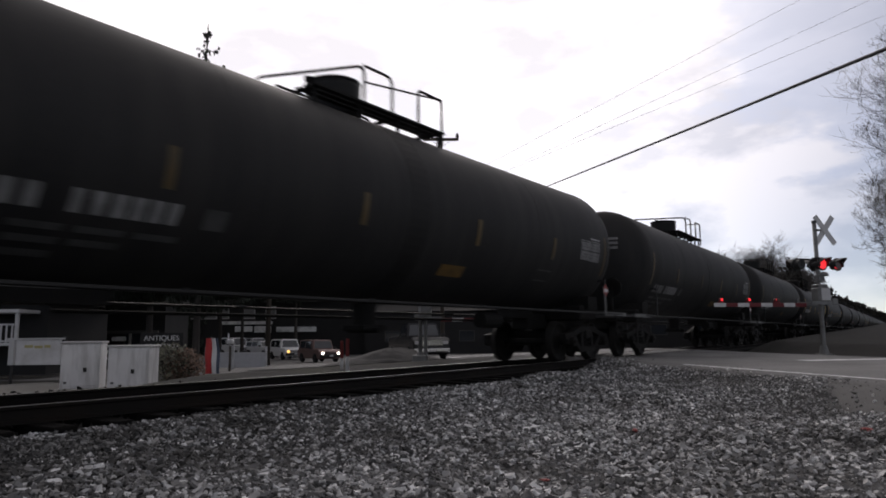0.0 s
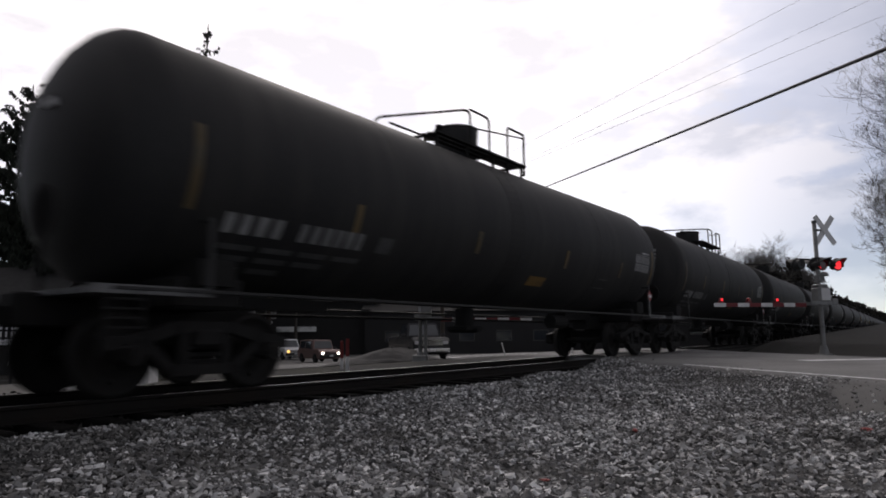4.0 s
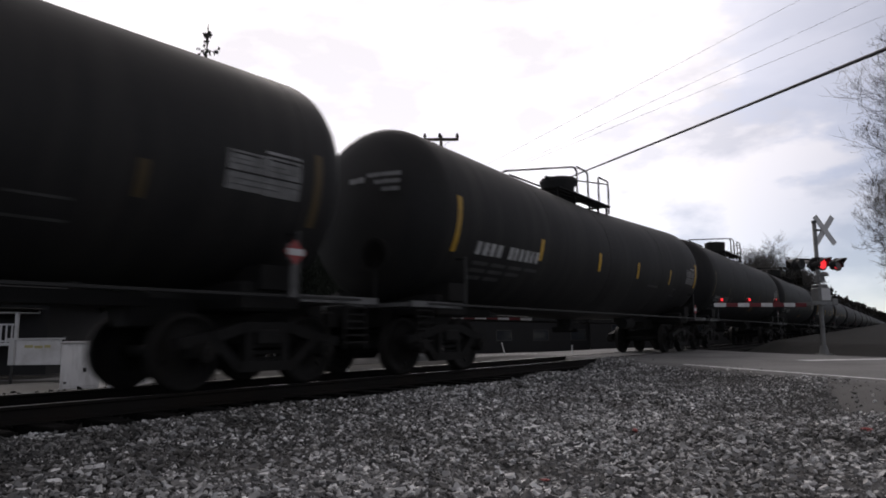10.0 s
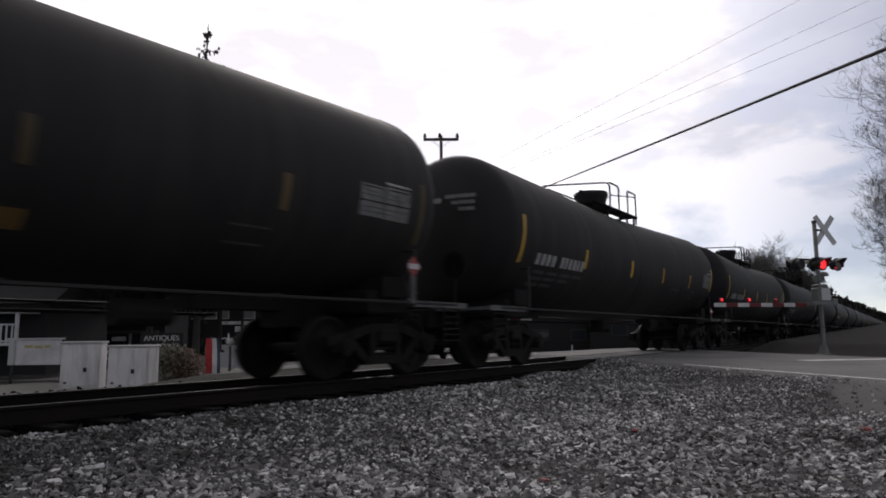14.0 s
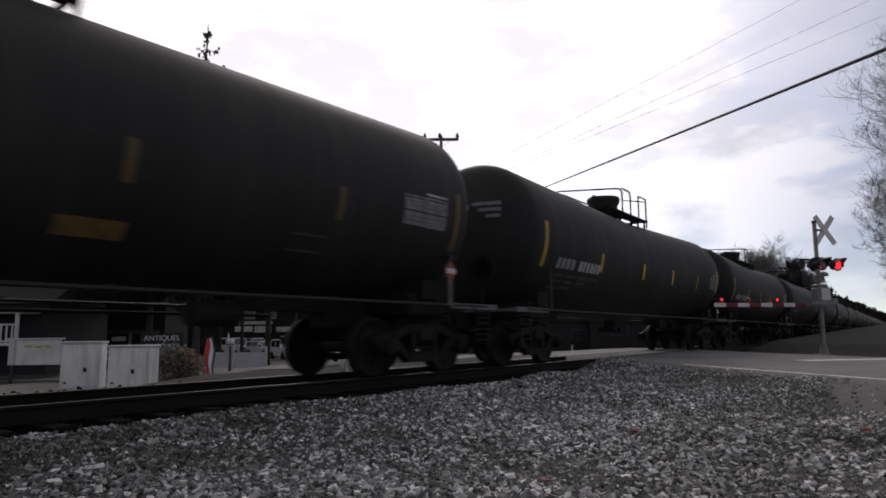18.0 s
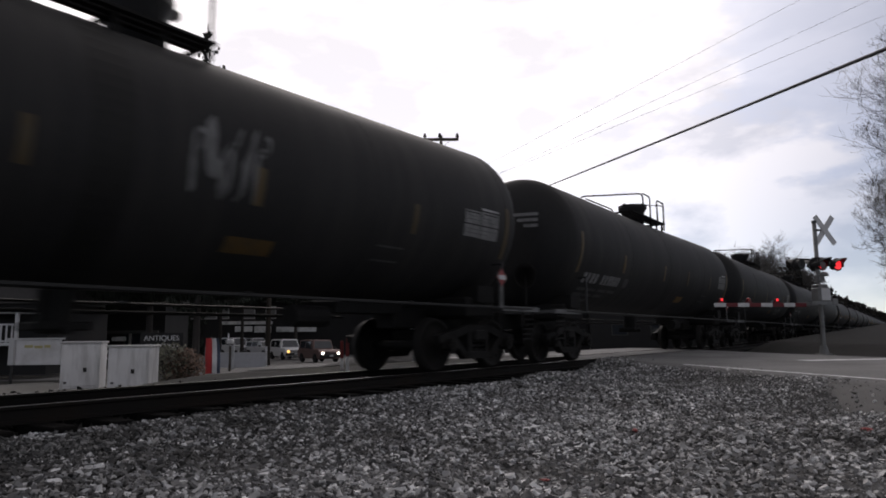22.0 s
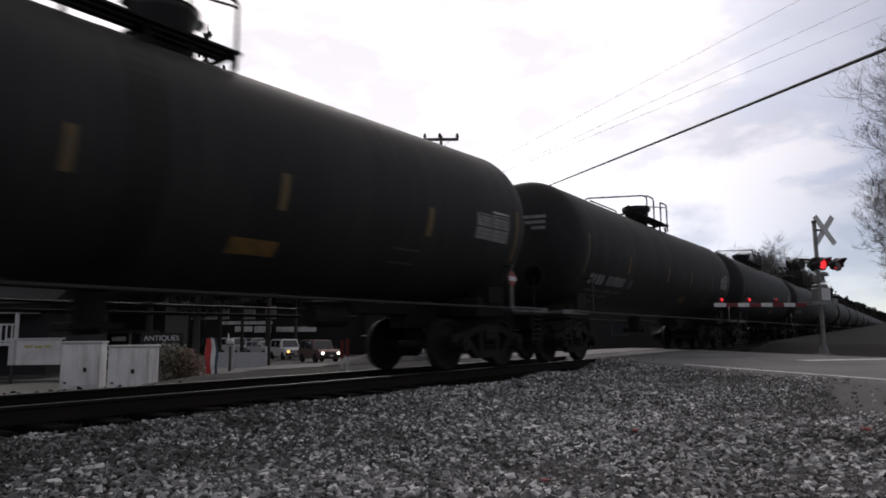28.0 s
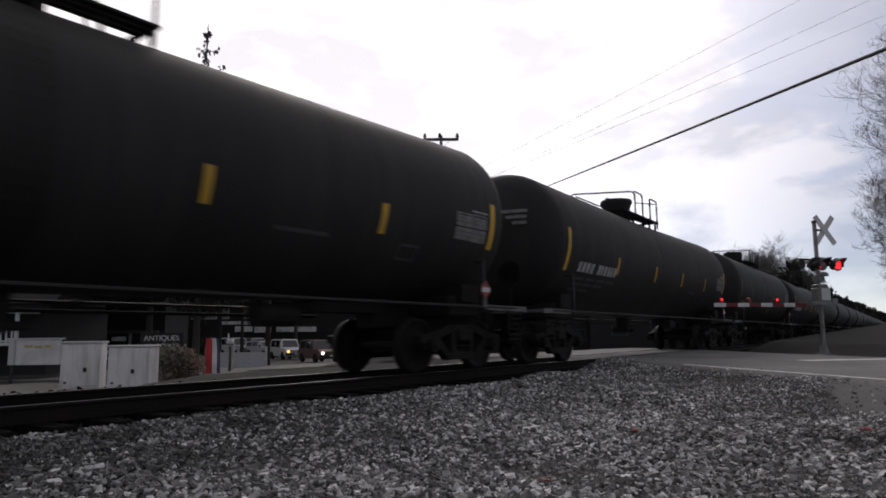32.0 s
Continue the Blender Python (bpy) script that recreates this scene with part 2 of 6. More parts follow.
def heap(x, y):
    """Low swells of the ballast shoulder."""
    return 0.025 * math.sin(1.7 * x + 0.6 * y) + 0.02 * math.sin(2.9 * y - 1.1 * x)


def make_ground():
    xs = [-3000, -800, -250, -100, -50] + [-30 + i for i in range(131)] + [110, 130, 160, 200, 260, 400, 800, 3000]
    ys = [-3000, -800, -250, -100, -60, -40] + [-30 + 0.5 * i for i in range(60)] + [i for i in range(0, 70, 1)] + [80, 100, 140, 250, 800, 3000]
    verts = [(x, y, ground_z(x, y) + (0.6 * heap(x, y) if -8 < y < -2 and 0 < x < 10 else 0.0)) for y in ys for x in xs]
    n = len(xs)
    faces = [(j * n + i, j * n + i + 1, (j + 1) * n + i + 1, (j + 1) * n + i) for j in range(len(ys) - 1) for i in range(n - 1)]
    me = bpy.data.meshes.new("ground")
    me.from_pydata(verts, [], faces)
    me.materials.append(M_GROUND)
    me.materials.append(M_GRASS)
    me.materials.append(M_FORECOURT)
    me.materials.append(M_BANK)
    for f in me.polygons:
        c = f.center
        lot = 12 < c.y < 62 and 14.5 < c.x < 66
        f.material_index = 2 if lot else 1 if c.y > 3.0 else 3 if (c.x > 21 and c.y < -2) else 0
        f.use_smooth = True
    return tagged(new("ground", me), "bare earth and thin winter grass beside the railway", "ground", kind="structure")


make_ground()


# ---- track ----
def make_track():
    track = thing("railway_track", "single railway track on dark timber ties", "railway track")
    tagged(track, kind="structure")
    prof = [(-0.075, -0.17), (-0.075, -0.155), (-0.012, -0.13), (-0.012, -0.045), (-0.036, -0.03), (-0.036, -0.004), (-0.03, 0.0),
            (0.03, 0.0), (0.036, -0.004), (0.036, -0.03), (0.012, -0.045), (0.012, -0.13), (0.075, -0.155), (0.075, -0.17)]
    for y in (-0.753, 0.753):
        bm = bmesh.new()
        ends = [[bm.verts.new((x, track_y(x) + y + a, b)) for a, b in prof] for x in [-80, -20] + [1.5 * k for k in range(41)] + [900]]
        for e0, e1 in zip(ends, ends[1:]):
            for i in range(len(prof)):
                j = (i + 1) % len(prof)
                f = bm.faces.new((e0[i], e0[j], e1[j], e1[i]))
                if i == 6:
                    f.material_index = 1
        bmesh.ops.recalc_face_normals(bm, faces=bm.faces[:])
        ob = part("rail", bm, M_RAIL, track, "steel rail with a polished running face")
        ob.data.materials.append(M_TREAD)
    bm = bmesh.new()
    box(bm, (0, 0, 0), (0.23, 2.6, 0.18), 0.012)
    first = part("tie", bm, M_TIE, track)
    first.location = (-6, track_y(-6), -0.262)
    for i in range(1, 150):
        ob = new("tie", first.data)
        ob.parent = track
        tx = -6 + 0.545 * i + random.uniform(-0.03, 0.03)
        ob.location = (tx, track_y(tx) + random.uniform(-0.05, 0.05), -0.262 + random.uniform(-0.006, 0.004))
        ob.rotation_euler = (0, 0, random.uniform(-0.015, 0.015))
    bm = bmesh.new()
    for i in range(120):
        box(bm, (-6 + 0.545 * (150 + 4 * i), track_y(-6 + 0.545 * (150 + 4 * i)), -0.262), (0.23, 2.6, 0.18))
    tagged(part("far_ties", bm, M_TIE, track), kind="stuff")
    return track


make_track()


# ---- loose ballast stones ----
def chips(name, spots, rng, mat, label, flat=0.5):
    """Crushed stone: six-sided chips with skewed corners, each lying at its own tilt; spots hold (x, y, z, size)."""
    cube = np.array([(sx, sy, sz) for sx in (-1, 1) for sy in (-1, 1) for sz in (-1, 1)], float)
    quads = np.array([(0, 1, 3, 2), (4, 6, 7, 5), (0, 4, 5, 1), (2, 3, 7, 6), (0, 2, 6, 4), (1, 5, 7, 3)])
    sp = np.array(spots)
    n = len(sp)
    stretch = np.stack([rng.uniform(0.8, 1.75, n), rng.uniform(0.5, 0.95, n), rng.uniform(0.28, 0.75, n)], 1)[:, None, :]
    v = cube[None] * rng.uniform(0.35, 1.0, (n, 8, 3)) * stretch * sp[:, 3][:, None, None]
    yaw, tilt, roll = rng.uniform(0, 6.283, n), rng.normal(0, flat, n), rng.normal(0, flat, n)
    c, s = np.cos(yaw), np.sin(yaw)
    o, i = np.zeros(n), np.ones(n)
    rz = np.stack([np.stack([c, -s, o], 1), np.stack([s, c, o], 1), np.stack([o, o, i], 1)], 1)
    c, s = np.cos(tilt), np.sin(tilt)
    rx = np.stack([np.stack([i, o, o], 1), np.stack([o, c, -s], 1), np.stack([o, s, c], 1)], 1)
    c, s = np.cos(roll), np.sin(roll)
    ry = np.stack([np.stack([c, o, s], 1), np.stack([o, i, o], 1), np.stack([-s, o, c], 1)], 1)
    v = np.einsum("nij,nkj->nki", rz @ rx @ ry, v) + sp[:, None, :3]
    f = quads[None] + (np.arange(n) * 8)[:, None, None]
    me = bpy.data.meshes.new(name)
    me.from_pydata(v.reshape(-1, 3).tolist(), [], f.reshape(-1, 4).tolist())
    me.materials.append(mat)
    return tagged(new(name, me), label, "ballast", kind="stuff")


def make_ballast():
    rng = np.random.default_rng(5)
    spots, grimy = [], []

    def scatter(x0, x1, y0, y1, density, lo, hi, shoulder=0.0):
        n = int((x1 - x0) * (y1 - y0) * density)
        xs, ys = rng.uniform(x0, x1, n), rng.uniform(y0, y1, n)
        for x, y in zip(xs, ys):
            along, across = road_coords(x, y)
            # gravel thins out towards the asphalt's ragged edge
            edge = -0.66 - apron_width(along)
            if x > 7 and across > edge and rng.random() > 0.25 * math.exp(-(across - edge) * 3):
                continue
            fine = 1.0
            if x > 7 and across > -2.4 + 0.5 * math.sin(3 * x) * math.sin(2.3 * y + 1):
                fine = 0.65
            bare = math.sin(1.3 * x + 2.1) * math.sin(1.9 * y + 0.7 * x)
            if bare > 0.5 and rng.random() < 0.6:
                fine = 0.5
            z = ground_z(x, y) + heap(x, y) + 0.01 + shoulder * smooth_step(-2.7, -1.7, y - track_y(x))
            if -3.4 < across < -0.4 and x > 7:
                z += 0.03
            size = fine * (lo + (hi - lo) * rng.random() ** 2.2)
            # grime from the track lies thickest near the ties
            grime = 0.85 * smooth_step(-4.4, -1.7, y - track_y(x)) * smooth_step(9.0, 2.5, x) + 0.05 + 0.14 * smooth_step(5.0, 2.0, x) + 0.2 * max(0.0, math.sin(1.1 * x + 0.4) * math.sin(0.9 * y - 0.5 * x))
            (grimy if rng.random() < grime else spots).append((x, y, z + rng.uniform(-0.012, 0.018), size))

    scatter(0.3, 5.2, -7.7, -1.1, 1500, 0.0105, 0.034, 0.09)
    scatter(5.2, 9, -7.7, -1.25, 1150, 0.0115, 0.036, 0.09)
    scatter(9, 17.5, -7.2, -1.25, 520, 0.015, 0.042, 0.07)
    scatter(7, 13, -7.3, -3.0, 420, 0.012, 0.026)
    # thinner scatter round and behind the spot where the camera stands
    scatter(-7, 0.3, -8.2, -1.3, 190, 0.015, 0.04, 0.09)
    scatter(-7, 9, -10.5, -7.7, 90, 0.015, 0.04)
    # stone spilled between the tie ends
    for _ in range(9000):
        x, y = rng.uniform(0.5, 17), rng.uniform(-1.6, -1.1)
        gap = abs((x + 6) / 0.545 - round((x + 6) / 0.545)) * 0.545
        if gap < 0.135 or road_coords(x, y)[1] > -1.1:
            continue
        spots.append((x, y + track_y(x), -0.25 + 0.03 * smooth_step(-1.1, -1.4, y) + rng.uniform(-0.02, 0.012), rng.uniform(0.014, 0.034)))
    chips("ballast", spots, rng, M_STONE, "loose grey crushed-stone ballast beside the track")
    chips("grimy_ballast", grimy, rng, M_STONE_GRIMY, "darker dirty stones among the pale ballast")
    # oily stone between and beyond the rails, blackened further for the train's shade
    dark = []
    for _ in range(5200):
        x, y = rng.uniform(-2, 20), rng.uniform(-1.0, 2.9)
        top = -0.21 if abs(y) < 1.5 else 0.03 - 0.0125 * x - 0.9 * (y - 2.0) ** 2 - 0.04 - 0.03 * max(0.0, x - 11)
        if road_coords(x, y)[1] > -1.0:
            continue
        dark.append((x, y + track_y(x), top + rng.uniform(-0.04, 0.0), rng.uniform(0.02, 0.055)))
    chips("track_ballast", dark, rng, M_STONE_DARK, "oily ballast between and beyond the rails, coloured black for the train's shade")
    # the shoulder beyond the rails, heaped to rail level; its black holds the train's shade
    xs = [-30 + i for i in range(49)]
    ys = (1.45, 1.7, 2.0, 2.3, 2.6, 3.0)
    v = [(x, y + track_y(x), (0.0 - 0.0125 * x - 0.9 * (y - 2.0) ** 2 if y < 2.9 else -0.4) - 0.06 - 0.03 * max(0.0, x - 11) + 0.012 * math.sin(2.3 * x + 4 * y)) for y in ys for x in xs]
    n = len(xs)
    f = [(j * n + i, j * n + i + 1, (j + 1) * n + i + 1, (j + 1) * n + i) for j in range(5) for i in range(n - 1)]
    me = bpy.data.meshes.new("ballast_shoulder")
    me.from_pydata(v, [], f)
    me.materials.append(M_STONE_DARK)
    tagged(new("ballast_shoulder", me), "oily ballast shoulder beyond the rails, coloured black for the train's shade", "ballast", kind="structure")


make_ballast()


# ---- road ----
def make_road():
    bm = bmesh.new()
    rows = []
    for i in range(121):
        a = -60 + i * 1.0
        row = []
        for c in (-0.64, -0.57, 0.0, 1.7, 3.4, 5.1, 6.8, 7.6):
            q = ROAD_O + ROAD_D * a + ROAD_R * c
            z = road_z(q.y) + 0.025 * smooth_step(4, 1, abs(q.y)) - (0.11 if c in (-0.64, 7.6) else 0)
            row.append(bm.verts.new((q.x, q.y, z + 0.02)))
        rows.append(row)
    for r0, r1 in zip(rows, rows[1:]):
        for i in range(7):
            bm.faces.new((r0[i], r0[i + 1], r1[i + 1], r1[i]))
    bmesh.ops.recalc_face_normals(bm, faces=bm.faces[:])
    road = part("road", bm, M_ROAD, None, smooth=True)
    tagged(road, "worn two-lane asphalt road over the level crossing", "road", kind="structure")

    def strip(name, a0, a1, c0, c1, label):
        b = bmesh.new()
        steps = max(1, int(abs(a1 - a0)))
        prev = None
        for i in range(steps + 1):
            a = a0 + (a1 - a0) * i / steps
            pair = []
            for c in (c0, c1):
                q = ROAD_O + ROAD_D * a + ROAD_R * c
                z = road_z(q.y) + 0.025 * smooth_step(4, 1, abs(q.y)) + 0.028
                pair.append(b.verts.new((q.x, q.y, z)))
            if prev:
                b.faces.new((prev[0], prev[1], pair[1], pair[0]))
            prev = pair
        bmesh.ops.recalc_face_normals(b, faces=b.faces[:])
        part(name, b, M_LINE, road, label)

    strip("edge_line", -30, -4.9, -0.06, 0.07, "white painted edge line")
    strip("stop_line", -4.35, -3.9, 3.5, 6.7, "white painted stop line")
    strip("edge_line", 4, 40, -0.06, 0.07, "white painted edge line")


M_LINE = material("road_marking", (0.8, 0.8, 0.8), 0.7, vary=0.3, scale=4, dirt=(0.2, 0.2, 0.2), dirt_amount=0.6, dirt_scale=5)
make_road()


def make_apron():
    """The worn strip beside the asphalt's broken edge, widening towards the camera's side."""
    verts, faces = [], []
    steps = 40
    for i in range(steps + 1):
        a = -9.0 - 16.0 * i / steps
        w = apron_width(a) + 0.05 * math.sin(3.1 * a) + 0.03 * math.sin(7.7 * a)
        for c, lift in ((-0.6, 0.0), (-0.68, 0.015), (-0.72 - 0.5 * w, 0.015), (-0.76 - w, -0.02)):
            q = ROAD_O + ROAD_D * a + ROAD_R * c
            verts.append((q.x, q.y, ground_z(q.x, q.y) + lift))
    faces = [(4 * i + j, 4 * i + j + 1, 4 * i + j + 5, 4 * i + j + 4) for i in range(steps) for j in range(3)]
    me = bpy.data.meshes.new("road_apron")
    me.from_pydata(verts, [], faces)
    me.materials.append(M_APRON)
    tagged(new("road_apron", me), "worn pale strip beside the broken asphalt edge", "pavement", kind="structure")


make_apron()


def make_forecourt():
    verts, faces, rows = [], [], []
    for i in range(60):
        a = 6 + i
        row = []
        for j in range(13):
            left = -1.0 - 9.0 * smooth_step(2.0, 6.0, (ROAD_O + ROAD_D * a).y)
            q = ROAD_O + ROAD_D * a + ROAD_R * (left + (-0.92 - left) * j / 12)
            row.append(len(verts))
            verts.append((q.x, q.y, ground_z(q.x, q.y) + 0.03))
        rows.append(row)
    for r0, r1 in zip(rows, rows[1:]):
        faces += [(r0[j], r0[j + 1], r1[j + 1], r1[j]) for j in range(12)]
    me = bpy.data.meshes.new("forecourt")
    me.from_pydata(verts, [], faces)
    me.materials.append(M_FORECOURT)
    tagged(new("forecourt", me), "patched grey asphalt forecourt beyond the track", "pavement", kind="structure")


make_forecourt()


M_PANEL = material("faded_data_panel_paint", (0.2, 0.2, 0.2), 0.7, vary=0.3, scale=9, fine=30, dirt=(0.05, 0.05, 0.05), dirt_amount=0.6, dirt_scale=6)
M_OCHRE = material("grimy_ochre_paint", (0.17, 0.095, 0.022), 0.7, vary=0.4, scale=3, dirt=(0.03, 0.025, 0.018), dirt_amount=0.8, dirt_scale=3, spread=0.9)
M_BAND = material("oil_stained_tank_paint", (0.0105, 0.0103, 0.01), 0.65, spec=0.3, vary=0.4, scale=0.8, fine=9, dirt=(0.02, 0.019, 0.018), dirt_amount=0.6, dirt_scale=1.6, streak=(2.5, 0.3, 0.25))
M_TAG = material("pale_spray_paint", (0.15, 0.15, 0.15), 0.8, vary=0.4, scale=5, dirt=(0.03, 0.03, 0.03), dirt_amount=0.6, dirt_scale=2)
M_SIDE = material("dirty_grey_pipe", (0.014, 0.014, 0.014), 0.7, vary=0.4, scale=2)


# ---- tank cars: origin on the rail head, half-way between the couplers, +x the way they run ----
CAR_L, TANK_R = 17.65, 1.533
# height of the tank's axis at mid-length, and how far each half climbs towards its end, by kind
TANK_AXIS = {"bright": (2.53, 0.027), "fresh": (2.64, 0.013), "plain": (2.70, 0.004), "mid": (2.70, 0.006), "late": (2.705, 0.007)}
BARREL, HEAD = 7.57, 0.70
BODY_FIT = {"bright": (0.985, 0.0), "fresh": (0.985, 0.02), "plain": (0.965, 0.31), "mid": (1.0, -0.06), "late": (0.98, 0.16)}
RUNNING_GEAR = ("side_frame", "spring", "bearing_cap", "truck_bolster", "wheelset", "wheel", "coupler", "stub_sill", "saddle", "end_")


def axis_z(kind, x):
    z, slope = TANK_AXIS[kind]
    return z + slope * abs(x)


def shell_y(kind, x, z, proud=0.006):
    r = TANK_R + proud
    return -math.sqrt(max(0.0, r * r - (z - axis_z(kind, x)) ** 2))


def climb(bm, kind):
    """Lifts a straight form along the tank to its two climbing halves."""
    for v in bm.verts:
        v.co.z += axis_z(kind, v.co.x) - axis_z(kind, 0.0)


def patch(bm, kind, x0, x1, z0, z1, slant=0.0, proud=0.006, n=0):
    """A thin plate bent to the near side of the shell."""
    n = n or max(2, int((z1 - z0) / 0.06))
    z0, z1 = z0 + 0.03, z1 + 0.03
    cols = []
    for x, sl in ((x0, slant), (x1, slant)):
        col = []
        for i in range(n + 1):
            z = z0 + (z1 - z0) * i / n
            xx = x + sl * (i / n)
            col.append((bm.verts.new((xx, shell_y(kind, xx, z, proud), z)), bm.verts.new((xx, shell_y(kind, xx, z, 0.001), z))))
        cols.append(col)
    a, b = cols
    for i in range(n):
        bm.faces.new((a[i][0], b[i][0], b[i + 1][0], a[i + 1][0]))
        bm.faces.new((a[i][1], a[i][0], a[i + 1][0], a[i + 1][1]))
        bm.faces.new((b[i][0], b[i][1], b[i + 1][1], b[i + 1][0]))
    bm.faces.new((a[0][0], a[0][1], b[0][1], b[0][0]))
    bm.faces.new((a[n][1], a[n][0], b[n][0], b[n][1]))


def lettering(bm, kind, x0, x1, z0, z1, count, rng):
    """A row of upright bars, one for each unreadable character."""
    w = (x1 - x0) / count
    for i in range(count):
        patch(bm, kind, x0 + i * w, x0 + (i + rng.uniform(0.55, 0.78)) * w, z0, z1, n=3)


def truck_parts(car, cx):
    zf = 0.46

    def frame_fill(y):
        def fill(bm):
            # cast side frame: arched top member, dipped bottom member, columns and pedestal jaws
            top = [(-1.15, 0.56), (-0.75, 0.62), (-0.35, 0.74), (0.35, 0.74), (0.75, 0.62), (1.15, 0.56)]
            for (a, za), (b, zb) in zip(top, top[1:]):
                m = Vector(((a + b) / 2 + cx, y, (za + zb) / 2))
                d = Vector((b - a, 0, zb - za))
                mat = Matrix.Translation(m) @ Matrix.Rotation(-math.atan2(d.z, d.x), 4, "Y") @ Matrix.Diagonal((d.length + 0.05, 0.15, 0.13, 1))
                bmesh.ops.create_cube(bm, size=1.0, matrix=mat)
            low = [(-0.72, 0.56), (-0.4, 0.27), (0.4, 0.27), (0.72, 0.56)]
            for (a, za), (b, zb) in zip(low, low[1:]):
                m = Vector(((a + b) / 2 + cx, y, (za + zb) / 2))
                d = Vector((b - a, 0, zb - za))
                mat = Matrix.Translation(m) @ Matrix.Rotation(-math.atan2(d.z, d.x), 4, "Y") @ Matrix.Diagonal((d.length + 0.06, 0.14, 0.12, 1))
                bmesh.ops.create_cube(bm, size=1.0, matrix=mat)
            for x in (-0.27, 0.27):
                box(bm, (cx + x, y, 0.5), (0.1, 0.13, 0.44))
            for x in (-1.02, -0.76, 0.76, 1.02):
                box(bm, (cx + x, y, 0.5), (0.07, 0.14, 0.2))
        return fill

    for y in (-1.02, 1.02):
        frame = piece("side_frame", M_IRON, car, frame_fill(y), "cast steel truck side frame caked with grime")

        def springs(bm, y=y):
            for sx in (-0.14, 0.0, 0.14):
                for k in range(3):
                    rod(bm, (cx + sx, y, 0.335 + 0.08 * k), (cx + sx, y, 0.38 + 0.08 * k), 0.062, 7)
        piece("spring", M_IRON, frame, springs)
        for ax in (-0.89, 0.89):
            s = -1 if y < 0 else 1
            piece("bearing_cap", M_WHEEL, frame, lambda bm, ax=ax, y=y, s=s: (rod(bm, (cx + ax, y - 0.02 * s, zf), (cx + ax, y + 0.17 * s, zf), 0.115, 12),
                  rod(bm, (cx + ax, y + 0.17 * s, zf), (cx + ax, y + 0.2 * s, zf), 0.06, 8)), "grey roller bearing cap")
    piece("truck_bolster", M_IRON, car, lambda bm: (box(bm, (cx, 0, 0.62), (0.36, 2.3, 0.2), 0.03), box(bm, (cx, 0, 0.76), (0.5, 0.5, 0.12))))
    for ax in (-0.89, 0.89):
        axle = piece("wheelset", M_IRON, car, lambda bm: rod(bm, (0, -1.0, 0), (0, 1.0, 0), 0.08, 10), "steel axle with two wheels", True)
        axle.location = (cx + ax, 0, zf)
        for s in (-1, 1):
            prof = [(0.64, 0.1), (0.63, 0.16), (0.68, 0.2), (0.69, 0.37), (0.655, 0.39), (0.655, 0.48), (0.668, 0.483), (0.69, 0.462), (0.79, 0.455),
                    (0.795, 0.40), (0.75, 0.38), (0.735, 0.21), (0.79, 0.16), (0.80, 0.1)]

            def fill(bm, s=s, prof=prof):
                lathe(bm, [(s * a, r) for a, r in prof], 22, "y")
                for i in range(3):
                    a = 2 * math.pi * i / 3
                    rod(bm, (0.29 * math.cos(a), s * 0.735, 0.29 * math.sin(a)), (0.29 * math.cos(a), s * 0.75, 0.29 * math.sin(a)), 0.035, 6)
            piece("wheel", M_WHEEL, axle, fill, "rusty brown steel wheel", True)


def hoop(name, car, pts, r=0.026):
    return piece(name, M_IRON, car, lambda bm: tube(bm, pts, r, 5))


def ladder(bm, x, y_top, z_top, y_bot, z_bot, w=0.42):
    """Two rails and their rungs, cut as one plate."""
    n, d = 7, 0.012 / max(0.3, math.hypot(y_top - y_bot, z_top - z_bot))
    ts = [0.0] + [t for i in range(1, n) for t in (i / n - d, i / n + d)] + [1.0]
    us = (-w / 2 - 0.012, -w / 2 + 0.012, w / 2 - 0.012, w / 2 + 0.012)
    grid = [[bm.verts.new((x + u, y_bot + (y_top - y_bot) * t, z_bot + (z_top - z_bot) * t)) for u in us] for t in ts]
    faces = []
    for k, (p, q) in enumerate(zip(grid, grid[1:])):
        for c in (0, 2) if k % 2 == 0 else (0, 1, 2):
            faces.append(bm.faces.new((p[c], p[c + 1], q[c + 1], q[c])))
    r = bmesh.ops.extrude_face_region(bm, geom=faces)
    out = Vector((0, z_bot - z_top, y_top - y_bot)).normalized() * 0.02
    bmesh.ops.translate(bm, verts=[v for v in r["geom"] if isinstance(v, bmesh.types.BMVert)], vec=out)
    bmesh.ops.recalc_face_normals(bm, faces=bm.faces[:])


